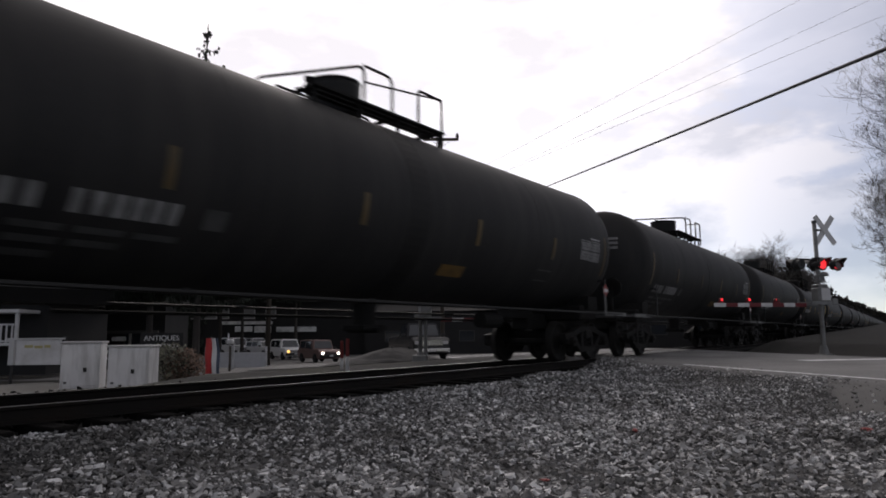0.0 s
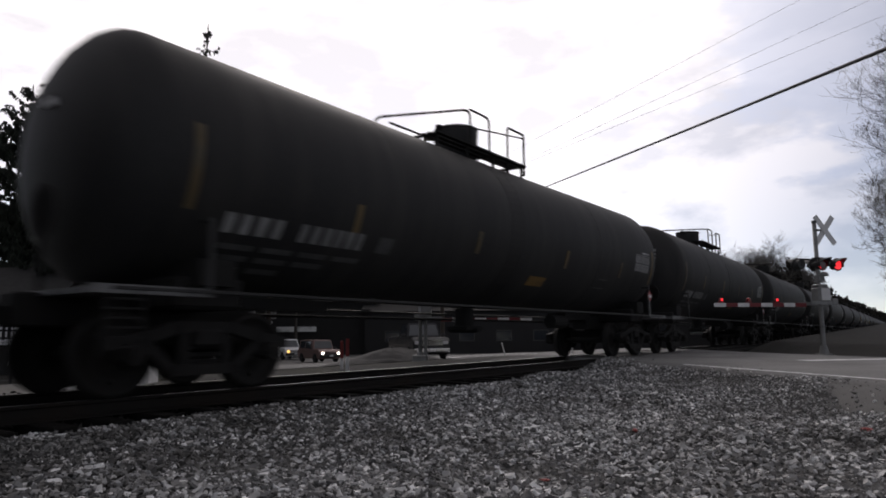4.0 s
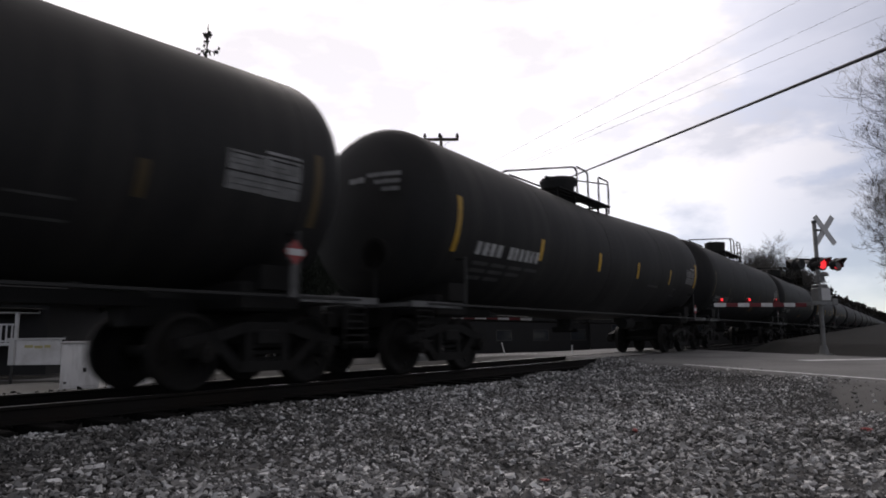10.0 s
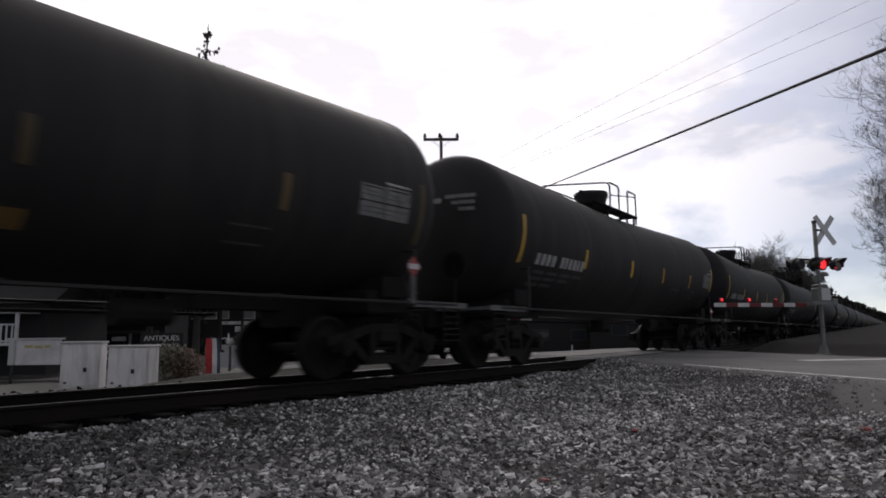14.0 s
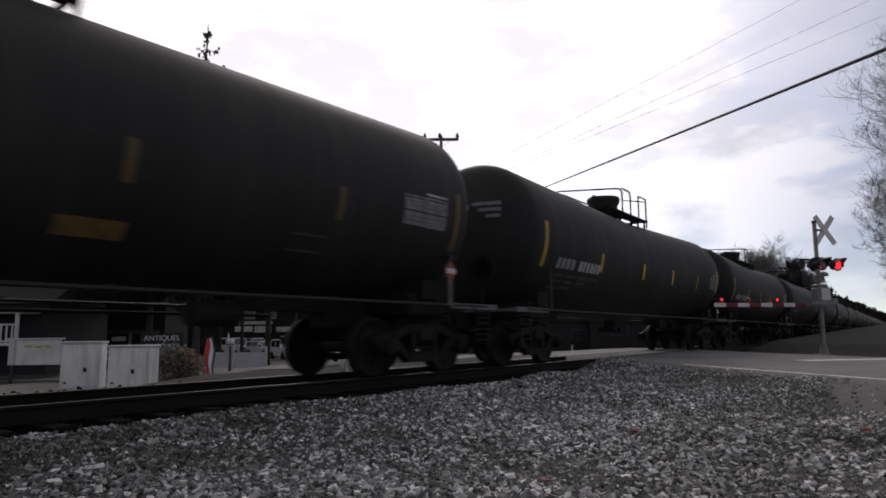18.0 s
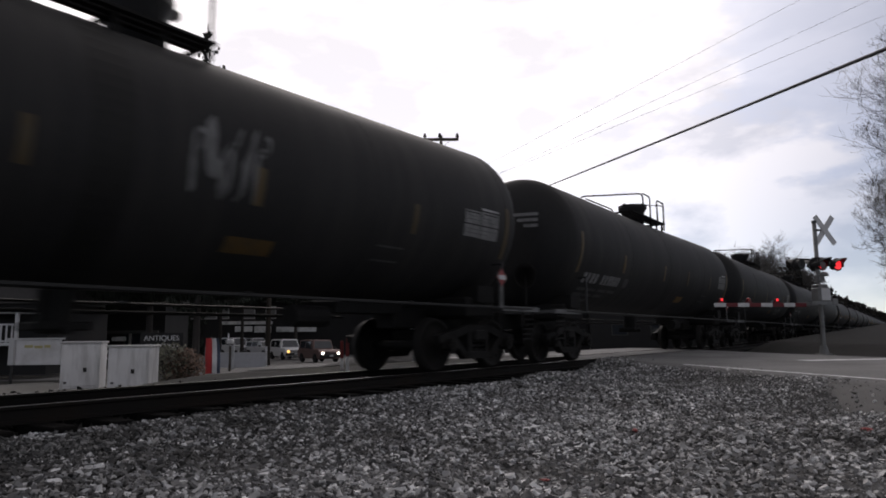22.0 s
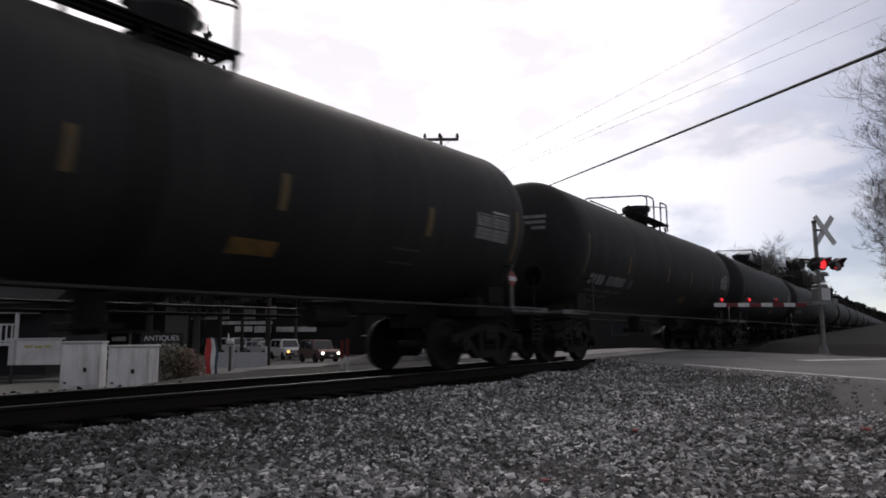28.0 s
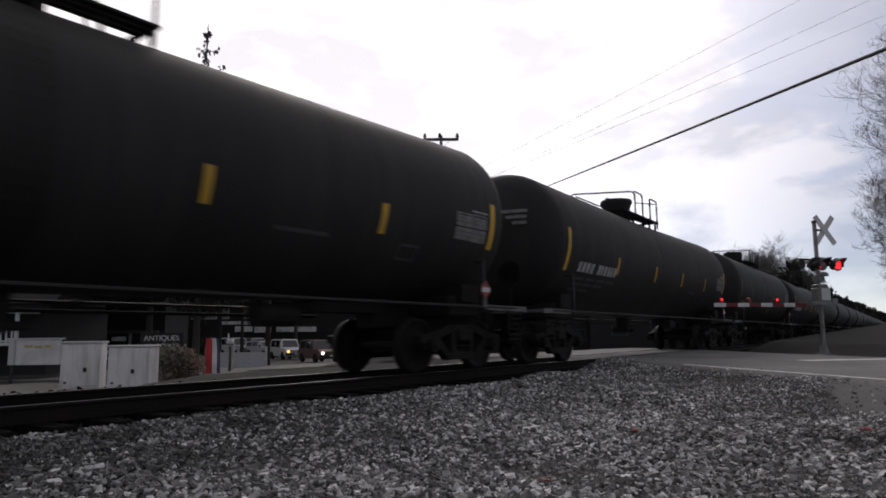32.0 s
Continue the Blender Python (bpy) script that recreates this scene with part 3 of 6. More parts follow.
def make_tank_car(kind):
    bright, late, mid = kind in ("bright", "fresh"), kind == "late", kind == "mid"
    rng = random.Random(3 if bright else 4)
    car = thing("tank_car", "black railway tank car with " + ("bright yellow reflector stripes" if bright else "dulled yellow reflector stripes"),
                "tank car", "tank cars of the train")
    top = axis_z(kind, 0.75) + TANK_R
    dx = -0.75 if bright else -0.65 if late else -0.82  # the manway sits a little behind the middle

    def tank(bm):
        prof = []
        for i in range(0, 9):
            a = math.pi / 2 * i / 8
            prof.append((-BARREL - HEAD * math.cos(a), max(0.02, TANK_R * math.sin(a))))
        front = BARREL if bright or mid else BARREL - (0.15 if late else 0.27)
        prof += [(-BARREL + (front + BARREL) * i / 12, TANK_R) for i in range(1, 12)]
        for i in range(0, 9):
            a = math.pi / 2 * i / 8
            prof.append((front + HEAD * math.sin(a), max(0.02, TANK_R * math.cos(a))))
        lathe(bm, prof, 52, "x", (0, 0, axis_z(kind, 0.0)))
        climb(bm, kind)
    piece("tank", M_TANK, car, tank, "round black tank shell streaked with dirt", True)

    for x in (-7.5, -3.9, -0.1, 3.7, 7.2):
        piece("weld_seam", M_TANK, car, lambda bm, x=x: lathe(bm, [(x - 0.02, TANK_R - 0.01), (x - 0.008, TANK_R + 0.003), (x + 0.008, TANK_R + 0.003), (x + 0.02, TANK_R - 0.01)], 52, "x", (0, 0, axis_z(kind, x))), "", True)

    # fittings on top; the manway's place on its platform differs by kind
    mx = dx + (0.0 if kind == "plain" else 1.4 if late else 0.6)
    lid = top + (0.54 if kind == "plain" else 0.62)

    def dome(bm):
        lo, hi = (0.42, 0.5) if bright else (0.36, 0.47) if late else (0.44, 0.46)
        lathe(bm, [(top - 0.12, lo), (lid - 0.22, lo + 0.01), (lid - 0.08, hi), (lid, hi)], 24, "z", (mx, 0, 0))
    piece("manway_housing", M_TANK, car, dome, "squat flared manway housing", True)
    piece("manway_lid", M_IRON, car, lambda bm: (lathe(bm, [(lid, 0.47), (lid + 0.04, 0.47), (lid + 0.07, 0.3), (lid + 0.08, 0.02)], 20, "z", (mx, 0, 0)),
          box(bm, (mx + 0.5, -0.05, lid), (0.12, 0.12, 0.1)), box(bm, (mx - 0.48, 0.1, lid + 0.02), (0.1, 0.1, 0.08))))
    deck = top + 0.02

    def platform(bm):
        for y in (-0.86, -0.7, -0.54, 0.54, 0.7, 0.86):
            box(bm, (dx + 0.35, y, deck), (3.3, 0.1, 0.035))
        for x in (dx - 1.2, dx + 0.75, dx + 1.95):
            box(bm, (x, 0, deck), (0.08, 1.8, 0.05))
        for x in (dx - 1.2, dx - 0.2, dx + 0.75, dx + 1.35, dx + 1.95):
            for y in (-0.8, 0.8):
                box(bm, (x, y, deck - 0.18), (0.05, 0.05, 0.34))
    piece("platform", M_IRON, car, platform, "dark steel grating round the manway")
    rt = deck + (0.61 if kind == "plain" else 0.7)
    ra, rb, rc, rd = dx - 0.2, dx + 0.5, dx + 1.23, dx + 1.93
    hoop("handrail", car, bent((ra - 0.9, 0.88, deck), (ra - 0.75, 0.88, rt), (ra, -0.88, rt), (ra, -0.88, deck), 0.15))
    hoop("handrail", car, bent((ra, -0.88, rt), (ra + 0.3, -0.88, rt), (rb, -0.88, rt), (rb, -0.88, deck), 0.15))
    hoop("handrail", car, bent((rc, -0.88, deck), (rc, -0.88, rt), (rd, -0.88, rt), (rd, -0.88, deck - 0.22), 0.07))
    hoop("midrail", car, [Vector((ra, -0.88, deck + 0.34)), Vector((rd, -0.88, deck + 0.62))], 0.018)
    hoop("handrail", car, bent((ra - 0.3, 0.88, rt), (ra, 0.88, rt), (rd, 0.88, rt), (rd, 0.88, deck), 0.15))
    piece("drip_band", M_BAND, car, lambda bm: patch(bm, kind, dx + 0.22, dx + 0.68, 1.3, axis_z(kind, 0.0) + 1.35, proud=0.004, n=20), "dark oil-stained band below the manway")

    # side rail, saddles, sills, end platforms
    for y in (-1.47, 1.47):
        piece("side_rail", M_SIDE, car, lambda bm, y=y: (rod(bm, (-8.2, y, 1.11), (8.2, y, 1.11), 0.022, 6),
              [box(bm, (x, y * 0.93, 1.13), (0.06, 0.26, 0.04)) for x in (-4.5, -1.5, 1.5, 4.5)]), "long grey pipe along the tank's foot")
    for x in (-6.93, 6.93):
        s = 1 if x > 0 else -1
        piece("saddle", M_IRON, car, lambda bm, x=x: (box(bm, (x, 0, 1.12), (0.9, 2.3, 0.36), 0.04), box(bm, (x, 0, 1.35), (0.5, 2.5, 0.3))), "heavy tank saddle over the truck")
        piece("stub_sill", M_IRON, car, lambda bm, s=s: (box(bm, (s * 7.1, 0, 0.93), (3.0, 0.42, 0.36), 0.02), box(bm, (s * 5.0, 0, 1.08), (1.6, 0.5, 0.16))))
        piece("coupler", M_IRON, car, lambda bm, s=s: (box(bm, (s * 8.68, 0, 0.87), (0.4, 0.16, 0.18)), box(bm, (s * 8.84, 0.05 * s, 0.87), (0.2, 0.26, 0.28), 0.04)), "knuckle coupler")

        def end_deck(bm, s=s):
            box(bm, (s * 8.05, 0, 1.1), (0.62, 2.9, 0.06))
            box(bm, (s * 7.8, -1.45, 1.1), (1.35, 0.05, 0.09))
            box(bm, (s * 7.8, 1.45, 1.1), (1.35, 0.05, 0.09))
        piece("end_platform", M_PLATE, car, end_deck, "worn grey end platform with a bright edge")
        for y in (-1.42, 1.42):
            piece("end_ladder", M_IRON, car, lambda bm, s=s, y=y: (ladder(bm, s * 8.1, y, 1.1, y, 0.45, 0.4),))
        piece("grab_post", M_SIDE, car, lambda bm, s=s: (box(bm, (s * 7.12, -1.47, 1.5), (0.07, 0.03, 0.85), 0.008), rod(bm, (s * 7.12, -1.47, 1.9), (s * 7.12, -1.25, 1.9), 0.02, 6)), "grey upright beside the end platform")
    piece("brake_wheel", M_IRON, car, lambda bm: (lathe(bm, [(-8.52, 0.22), (-8.52, 0.28), (-8.49, 0.28), (-8.49, 0.22), (-8.52, 0.22)], 18, "x", (0, -0.65, 1.9)),
          rod(bm, (-8.5, -0.65, 1.1), (-8.5, -0.65, 1.9), 0.03, 6), box(bm, (-8.5, -0.65, 1.9), (0.03, 0.5, 0.03)), box(bm, (-8.5, -0.65, 1.9), (0.03, 0.03, 0.5))))
    piece("outlet_valve", M_IRON, car, lambda bm: (rod(bm, (0, 0, 1.16), (0, 0, 0.8), 0.2, 14), box(bm, (0, 0, 0.76), (0.6, 0.5, 0.1), 0.02),
          rod(bm, (0, -0.35, 0.72), (0, 0.35, 0.72), 0.05, 8)), "bottom outlet with its skid")
    piece("brake_cylinder", M_IRON, car, lambda bm: (rod(bm, (3.0, -0.45, 0.92), (3.7, -0.45, 0.92), 0.16, 12), rod(bm, (-5.0, 0.5, 0.95), (5.0, 0.5, 0.95), 0.025, 6)))
    for cx in (-6.93, 6.93):
        truck_parts(car, cx)

    # markings on the near side
    stripe_mat = M_YELLOW if bright else M_WORN_YELLOW
    tall, short = (1.98, 2.9), ((2.07, 2.5) if bright else (2.02, 2.4) if mid else (2.15, 2.6))
    xs = (-4.27, -1.2, 1.55, 4.5) if bright else (-4.5, -1.0, 1.62, 4.6) if late else (-4.75, -1.65, 1.9, 5.1) if mid else (-4.75, -1.65, 1.38, 4.36)
    front_tall = (2.1, 2.9) if bright else tall
    for x, (z0, z1) in [(-7.35, tall)] + [(x, short) for x in xs] + [(7.35 if bright else 7.25 if late else 7.38 if mid else 7.08, front_tall)]:
        piece("reflector_stripe", stripe_mat, car, lambda bm, x=x, z0=z0, z1=z1: patch(bm, kind, x - 0.06, x + 0.06, z0, z1), "yellow reflective stripe")
    tx, tz = (-6.67, 2.0) if bright else (-6.85, 1.8)
    piece("lettering", M_STENCIL if bright else M_DULL_STENCIL, car, lambda bm: lettering(bm, kind, tx, tx + 0.95, tz, tz + 0.22, 4, rng), "row of worn white stencilled bars")
    piece("lettering", M_STENCIL if bright else M_DULL_STENCIL, car, lambda bm: lettering(bm, kind, tx + 1.15, tx + 2.4, tz, tz + 0.22, 6, rng), "row of worn white stencilled bars")
    if not bright:
        piece("lettering", M_DIM, car, lambda bm: patch(bm, kind, tx + 2.65, tx + 2.95, tz, tz + 0.22))
    for k in range(3):
        piece("small_lettering", M_DIM, car, lambda bm, k=k: [patch(bm, kind, tx + 0.05 + 0.62 * j, tx + 0.55 + 0.62 * j, tz - 0.17 - 0.12 * k, tz - 0.11 - 0.12 * k) for j in range(4 - k)])
    px = 6.28 if bright else 5.9 if late else 6.05 if mid else 5.7

    pz0, pw = (2.14, 0.9) if bright else (2.22, 1.05)
    pz0 += 0.05
    panel = piece("data_panel", M_PANEL, car, lambda bm: (patch(bm, kind, px, px + pw * 0.485, pz0, pz0 + 0.45, proud=0.004), patch(bm, kind, px + pw * 0.5, px + pw, pz0 - 0.01, pz0 + 0.46, proud=0.004)), "grey block of faded stencilled lines")
    for u0, u1, w0, thick in ((0.04, 0.42, 0.405, 0.016), (0.06, 0.3, 0.345, 0.012), (0.05, 0.44, 0.29, 0.012), (0.0, 1.0, 0.2, 0.02), (0.1, 0.97, 0.125, 0.012), (0.55, 0.95, 0.41, 0.02), (0.55, 0.8, 0.34, 0.012), (0.54, 0.9, 0.28, 0.012), (0.06, 0.7, 0.06, 0.01)):
        piece("panel_line", M_TANK if thick > 0.015 else M_PANEL_LINE, panel, lambda bm, u0=u0, u1=u1, w0=w0, thick=thick: patch(bm, kind, px + pw * u0, px + pw * u1, pz0 + w0, pz0 + w0 + thick, proud=0.009, n=1))
    piece("panel_line", M_STENCIL, panel, lambda bm: patch(bm, kind, px + 0.5 * pw, px + pw, pz0 + 0.49, pz0 + 0.525))
    if bright:
        piece("small_lettering", M_DIM, car, lambda bm: patch(bm, kind, 2.6, 3.5, 1.92, 1.97))
        piece("small_lettering", M_DIM, car, lambda bm: [patch(bm, kind, 5.0, 5.45, z, z + 0.03) for z in (1.75, 1.95)] + [patch(bm, kind, x, x + 0.03, 1.78, 1.95) for x in (5.0, 5.42)])
    else:
        piece("oval_plate", M_OCHRE, car, lambda bm: patch(bm, kind, 1.05 if late else 0.58, 1.75 if late else 1.3, 1.6, 1.78), "dull ochre plate")
        piece("small_lettering", M_DIM, car, lambda bm: [patch(bm, kind, 3.9, 4.5, z, z + 0.025) for z in (1.7, 1.9)])

    for k in range(3):
        def end_line(bm, k=k):
            # a painted line on the rear head, bent to its curve
            z, w, n = 3.25 - 0.13 * k, 0.6 - 0.15 * k, 6
            pts = []
            for j in range(n + 1):
                y = -0.95 + j * w / n
                for zz in (z - 0.035, z + 0.035):
                    rr = math.hypot(y, zz - axis_z(kind, BARREL + 0.6 * HEAD)) / TANK_R
                    pts.append(bm.verts.new((-BARREL - HEAD * math.sqrt(max(0, 1 - rr * rr)) - 0.02, y, zz)))
            for j in range(n):
                bm.faces.new((pts[2 * j], pts[2 * j + 1], pts[2 * j + 3], pts[2 * j + 2]))
        piece("end_lettering", M_PANEL, car, end_line)
    piece("head_mark", M_STENCIL, car, lambda bm: box(bm, (-BARREL - HEAD * math.sqrt(1 - ((axis_z(kind, BARREL) - 3.22) / TANK_R) ** 2) - 0.012, -0.03, 3.22), (0.03, 0.3, 0.09)), "small white stencilled block")
    # placard with its holder at the front, on the near side
    pz = 1.4 if bright else 1.65
    for x, y in ((7.1 if bright else 7.03, -1.5), ):
        holder = piece("placard_holder", M_PLATE, car, lambda bm, x=x, y=y: (box(bm, (x, y, (pz + 1.1) / 2), (0.1, 0.03, pz - 1.1)), box(bm, (x, y, pz), (0.2, 0.02, 0.2))), "steel post and placard frame")

        def diamond(bm, x=x, y=y, r=0.16):
            q = [(0, r), (r, 0), (0, -r), (-r, 0)]
            vs = [bm.verts.new((x + a, y - 0.022, pz + b)) for a, b in q]
            bm.faces.new(vs)
            r2 = bmesh.ops.extrude_face_region(bm, geom=bm.faces[:])
            bmesh.ops.translate(bm, verts=[v for v in r2["geom"] if isinstance(v, bmesh.types.BMVert)], vec=(0, -0.006, 0))
            bmesh.ops.recalc_face_normals(bm, faces=bm.faces[:])
        piece("placard", M_RED, holder, diamond, "red diamond hazard placard")
        piece("placard_band", M_WHITE, holder, lambda bm, x=x, y=y: box(bm, (x, y - 0.032, pz), (0.24, 0.006, 0.08)), "white band")
    # the kinds differ a little in length between their trucks
    scale, shift = BODY_FIT[kind]
    for ob in car.children_recursive:
        if not ob.name.startswith(RUNNING_GEAR):
            ob.data.transform(Matrix.Translation((shift, 0, 0)) @ Matrix.Diagonal((scale, 1, 1, 1)))
    return car


BRIGHT = {6, 7, 10, 13, 14, 17, 18, 30, 32, 33, -3, -4, -8, -12}
FIRST, LAST = -20, 35
CARS = {}


PLATE_SHIFT = {24: 1.4, 25: 1.85, 23: 0.3}


def make_train():
    proto = {kind: make_tank_car(kind) for kind in ("bright", "fresh", "plain", "mid", "late")}
    used = set()
    for k in range(FIRST, LAST + 1):
        b = ("fresh" if k >= 30 else "bright") if k in BRIGHT else "late" if 15 <= k <= 29 else "mid" if 4 <= k < 15 else "plain"
        if b not in used:
            used.add(b)
            CARS[k] = proto[b]
        else:
            CARS[k] = copy_thing(proto[b], pose(0, 0, 0))
        for ob in CARS[k].children:
            if ob.name.startswith("oval_plate"):
                ob.location.x = PLATE_SHIFT.get(k, 0.0)


make_train()


# ---- sprayed scrawls on a few cars ----
def scrawl(car, kind, x0, x1, z0, z1, seed, strokes, mat):
    rng = random.Random(seed)
    for k in range(strokes):
        cx, cz = x0 + (x1 - x0) * (k + 0.5) / strokes, (z0 + z1) / 2
        rx, rz = (x1 - x0) / strokes * 0.62, (z1 - z0) / 2
        p1, p2, p3 = rng.uniform(0, 6), rng.uniform(0, 6), rng.uniform(0, 6)
        wide = rng.uniform(0.035, 0.07)
        bm, prev, n = bmesh.new(), None, 26
        for i in range(n + 1):
            t = i / n
            x = cx + rx * (0.7 * math.sin(5.5 * t + p1) + 0.35 * math.sin(13 * t + p2))
            z = cz + rz * (0.75 * math.cos(6.5 * t + p3) + 0.25 * math.sin(15 * t + p1))
            pair = [bm.verts.new((x + wide * s * 0.7, shell_y(kind, x, z + wide * s * 0.7, 0.004), z + wide * s * 0.7)) for s in (-1, 1)]
            if prev:
                bm.faces.new((prev[0], prev[1], pair[1], pair[0]))
            prev = pair
        part("graffiti_stroke", bm, mat, car, "pale sprayed graffiti stroke")


def make_graffiti():
    scrawl(CARS[23], "late", 0.8, 1.85, 2.2, 3.1, 1, 5, M_TAG)
    scrawl(CARS[21], "late", 0.75, 1.5, 1.97, 2.36, 2, 3, M_STENCIL)
    scrawl(CARS[21], "late", 3.1, 4.7, 1.6, 1.95, 3, 5, M_TAG)
    scrawl(CARS[7], "bright", -4.1, -2.9, 1.6, 2.05, 4, 4, M_DIM)
    scrawl(CARS[7], "bright", -2.2, -1.5, 1.55, 2.1, 14, 4, M_TAG)
    scrawl(CARS[17], "bright", -4.2, -2.7, 1.65, 2.15, 5, 4, M_DIM)
    scrawl(CARS[17], "bright", 1.2, 4.0, 1.85, 2.25, 6, 6, M_TAG)
    for k, lab in ((23, "black tank car with a pale sprayed tag on its side"), (21, "black tank car scrawled with pale graffiti"), (7, "black tank car with yellow stripes and pale graffiti"), (17, "black tank car with yellow stripes and faint graffiti")):
        tagged(CARS[k], lab)


make_graffiti()


# small unevenness of the train's run, in metres, at these seconds
RUN_T = (0, 1, 2, 3, 6, 7, 8, 9, 10, 11, 12, 13, 14, 17, 18, 19, 20, 21, 22, 23, 24, 25, 28, 29, 30, 31, 32)
RUN_D = (0.19, -0.21, 0.02, -0.2, 0.18, -0.08, 0.23, -0.06, 0.29, -0.13, 0.12, -0.01, 0.32, -0.67, -0.32, -0.55, -0.29, 0.2, 0.26, 0.25, 0.42, 0.23, 0.21, -0.14, 0.18, -0.23, -0.22)


def train_run(t):
    """How far the coupling ahead of car 0 has come along the track: the train slows a little."""
    return 17.0690 + 18.6315 * t -0.018229 * t * t + float(np.interp(t, RUN_T, RUN_D))


def on_track(x):
    """The pose of a car with its trucks on the track."""
    a, b = track_y(x - 6.93), track_y(x + 6.93)
    return pose(x, (a + b) / 2, 0, 0, 0, math.degrees(math.atan2(b - a, 13.86)))


def motions():
    times = [float(i) for i in range(33)]
    for k, car in CARS.items():
        off = -CAR_L * k - CAR_L / 2
        walk(car, [(t, on_track(train_run(t) + off)) for t in times])
        # the wheels roll while the car is near
        near = [f for f in range(0, 961) if -22 < train_run(f / 30) + off < 45]
        if not near:
            continue
        spots = sorted({0, *near, 960})
        a, b = near[0], near[-1]
        for w in [c for c in car.children if c.name.startswith("wheelset")]:
            base = w.location.copy()
            rows = []
            for f in spots:
                g = min(max(f, a), b)
                turn = (train_run(g / 30) - train_run(a / 30)) / 0.457
                rows.append((f / 30, Matrix.Translation(base) @ Matrix.Rotation(turn, 4, "Y")))
            walk(w, rows)
    # flashing lamps: an added flap drops over each ever-glowing lens for its dark phase
    for flap, base, odd, face in SHUTTERS:
        rows_at = {}
        k = -1
        while FLASH_0 + k * FLASH / 2 < 32.0:
            edge = FLASH_0 + k * FLASH / 2
            shut = (k % 2) != odd
            for when in (edge + 0.04, edge + FLASH / 2 - 0.04):
                if 0.0 <= when <= 32.0:
                    rows_at[round(when * 30)] = shut
            k += 1
        first = min(rows_at)
        rows_at.setdefault(0, rows_at[first])
        rows_at.setdefault(960, rows_at[max(rows_at)])
        walk(flap, [(f / 30, Matrix.Translation(base) @ Matrix.Rotation(0.0 if rows_at[f] else radians(84) * -face, 4, "X")) for f in sorted(rows_at)])
    # the banner swings on its pole
    rng = random.Random(77)
    rows = [(t * 0.8, pose(0, 0, 0, 0, 0, -62 + 34 * math.sin(1.9 * t) + rng.uniform(-14, 14))) for t in range(41)]
    walk(FLAG_CLOTH, rows)


# ---- materials of the crossing and the far side ----
M_GALV = material("galvanised_steel", (0.19, 0.193, 0.19), 0.6, 0.2, vary=0.35, scale=6, dirt=(0.07, 0.068, 0.064), dirt_amount=0.6, dirt_scale=4)
M_BLACK = material("matt_black_paint", (0.02, 0.02, 0.02), 0.6, vary=0.2)
M_SIGNWHITE = material("weathered_white", (0.6, 0.6, 0.6), 0.6, vary=0.15, scale=3, dirt=(0.35, 0.34, 0.32), dirt_amount=0.5, dirt_scale=2)
M_LAMP_ON = material("lit_red_lens", (0.5, 0.02, 0.02), 0.3, emit=(1.0, 0.03, 0.04), power=1.0, vary=0.05)
M_LENS_OFF = material("dark_red_glass", (0.06, 0.006, 0.006), 0.15, vary=0.1)
M_GATE_RED = material("red_reflective_sheet", (0.13, 0.014, 0.018), 0.7, vary=0.2)
M_BARK = material("grey_bark", (0.055, 0.05, 0.046), 0.9, spec=0.2, vary=0.35, scale=5, bump=0.5)
M_TWIG = material("bare_twigs", (0.1, 0.094, 0.088), 0.9, spec=0.1, vary=0.3)
M_NEEDLE = material("spruce_needles", (0.016, 0.022, 0.014), 0.85, vary=0.3, island=0.9)
M_POLE = material("weathered_pole_timber", (0.07, 0.06, 0.05), 0.9, vary=0.35, scale=4)
M_CABLE = material("black_cable", (0.015, 0.015, 0.015), 0.6, vary=0.1)
M_WIRE = material("bare_wire", (0.45, 0.45, 0.46), 0.5, 0.3, vary=0.1)
M_CABINET = material("pale_grey_cabinet_paint", (0.76, 0.76, 0.76), 0.5, vary=0.12, scale=2, dirt=(0.3, 0.29, 0.27), dirt_amount=0.45, dirt_scale=1.8, streak=(3.0, 3.0, 0.5))
M_CABINET_SIDE = material("grey_cabinet_lid_paint", (0.5, 0.5, 0.5), 0.5, vary=0.12)
M_CONCRETE = material("concrete", (0.32, 0.31, 0.29), 0.85, vary=0.2, bump=0.2)
M_WALL_DARK = material("dark_painted_boards", (0.014, 0.0136, 0.0136), 0.8, vary=0.3, scale=1.2, fine=14)
M_DULL_GLASS = material("dull_shop_glass", (0.24, 0.24, 0.24), 0.2, vary=0.4, scale=1.5)
M_AWNING = material("white_shopfront_board", (0.8, 0.8, 0.79), 0.6, vary=0.25, scale=1.0, dirt=(0.25, 0.25, 0.24), dirt_amount=0.7, dirt_scale=1.3)
M_PATH = material("pale_gravel_path", (0.2, 0.195, 0.18), 0.95, spec=0.2, vary=0.4, scale=1.2, fine=30, bump=0.5, bump_scale=30, dirt=(0.1, 0.098, 0.085), dirt_amount=0.6, dirt_scale=0.6)
M_ROOF = material("grey_shingles", (0.045, 0.044, 0.043), 0.9, spec=0.2, vary=0.35, scale=4, fine=25)
M_TRIM_DARK = material("dark_window_trim", (0.06, 0.058, 0.055), 0.7, vary=0.3)
M_GLASS = material("dark_window_glass", (0.03, 0.034, 0.04), 0.08, vary=0.1)
# one pale tone over the whole pane
M_PALE_GLASS = material("pale_blinds_behind_glass", (0.62, 0.62, 0.6), 0.25, vary=0.35, scale=1.2)
# windshield base colour raised to stand in for the sky reflected in it
M_WINDSHIELD = material("hazy_windshield_glass", (0.1, 0.105, 0.11), 0.12, vary=0.2, scale=2)
M_SILVER = material("silver_car_paint", (0.45, 0.46, 0.47), 0.3, 0.4, vary=0.08)
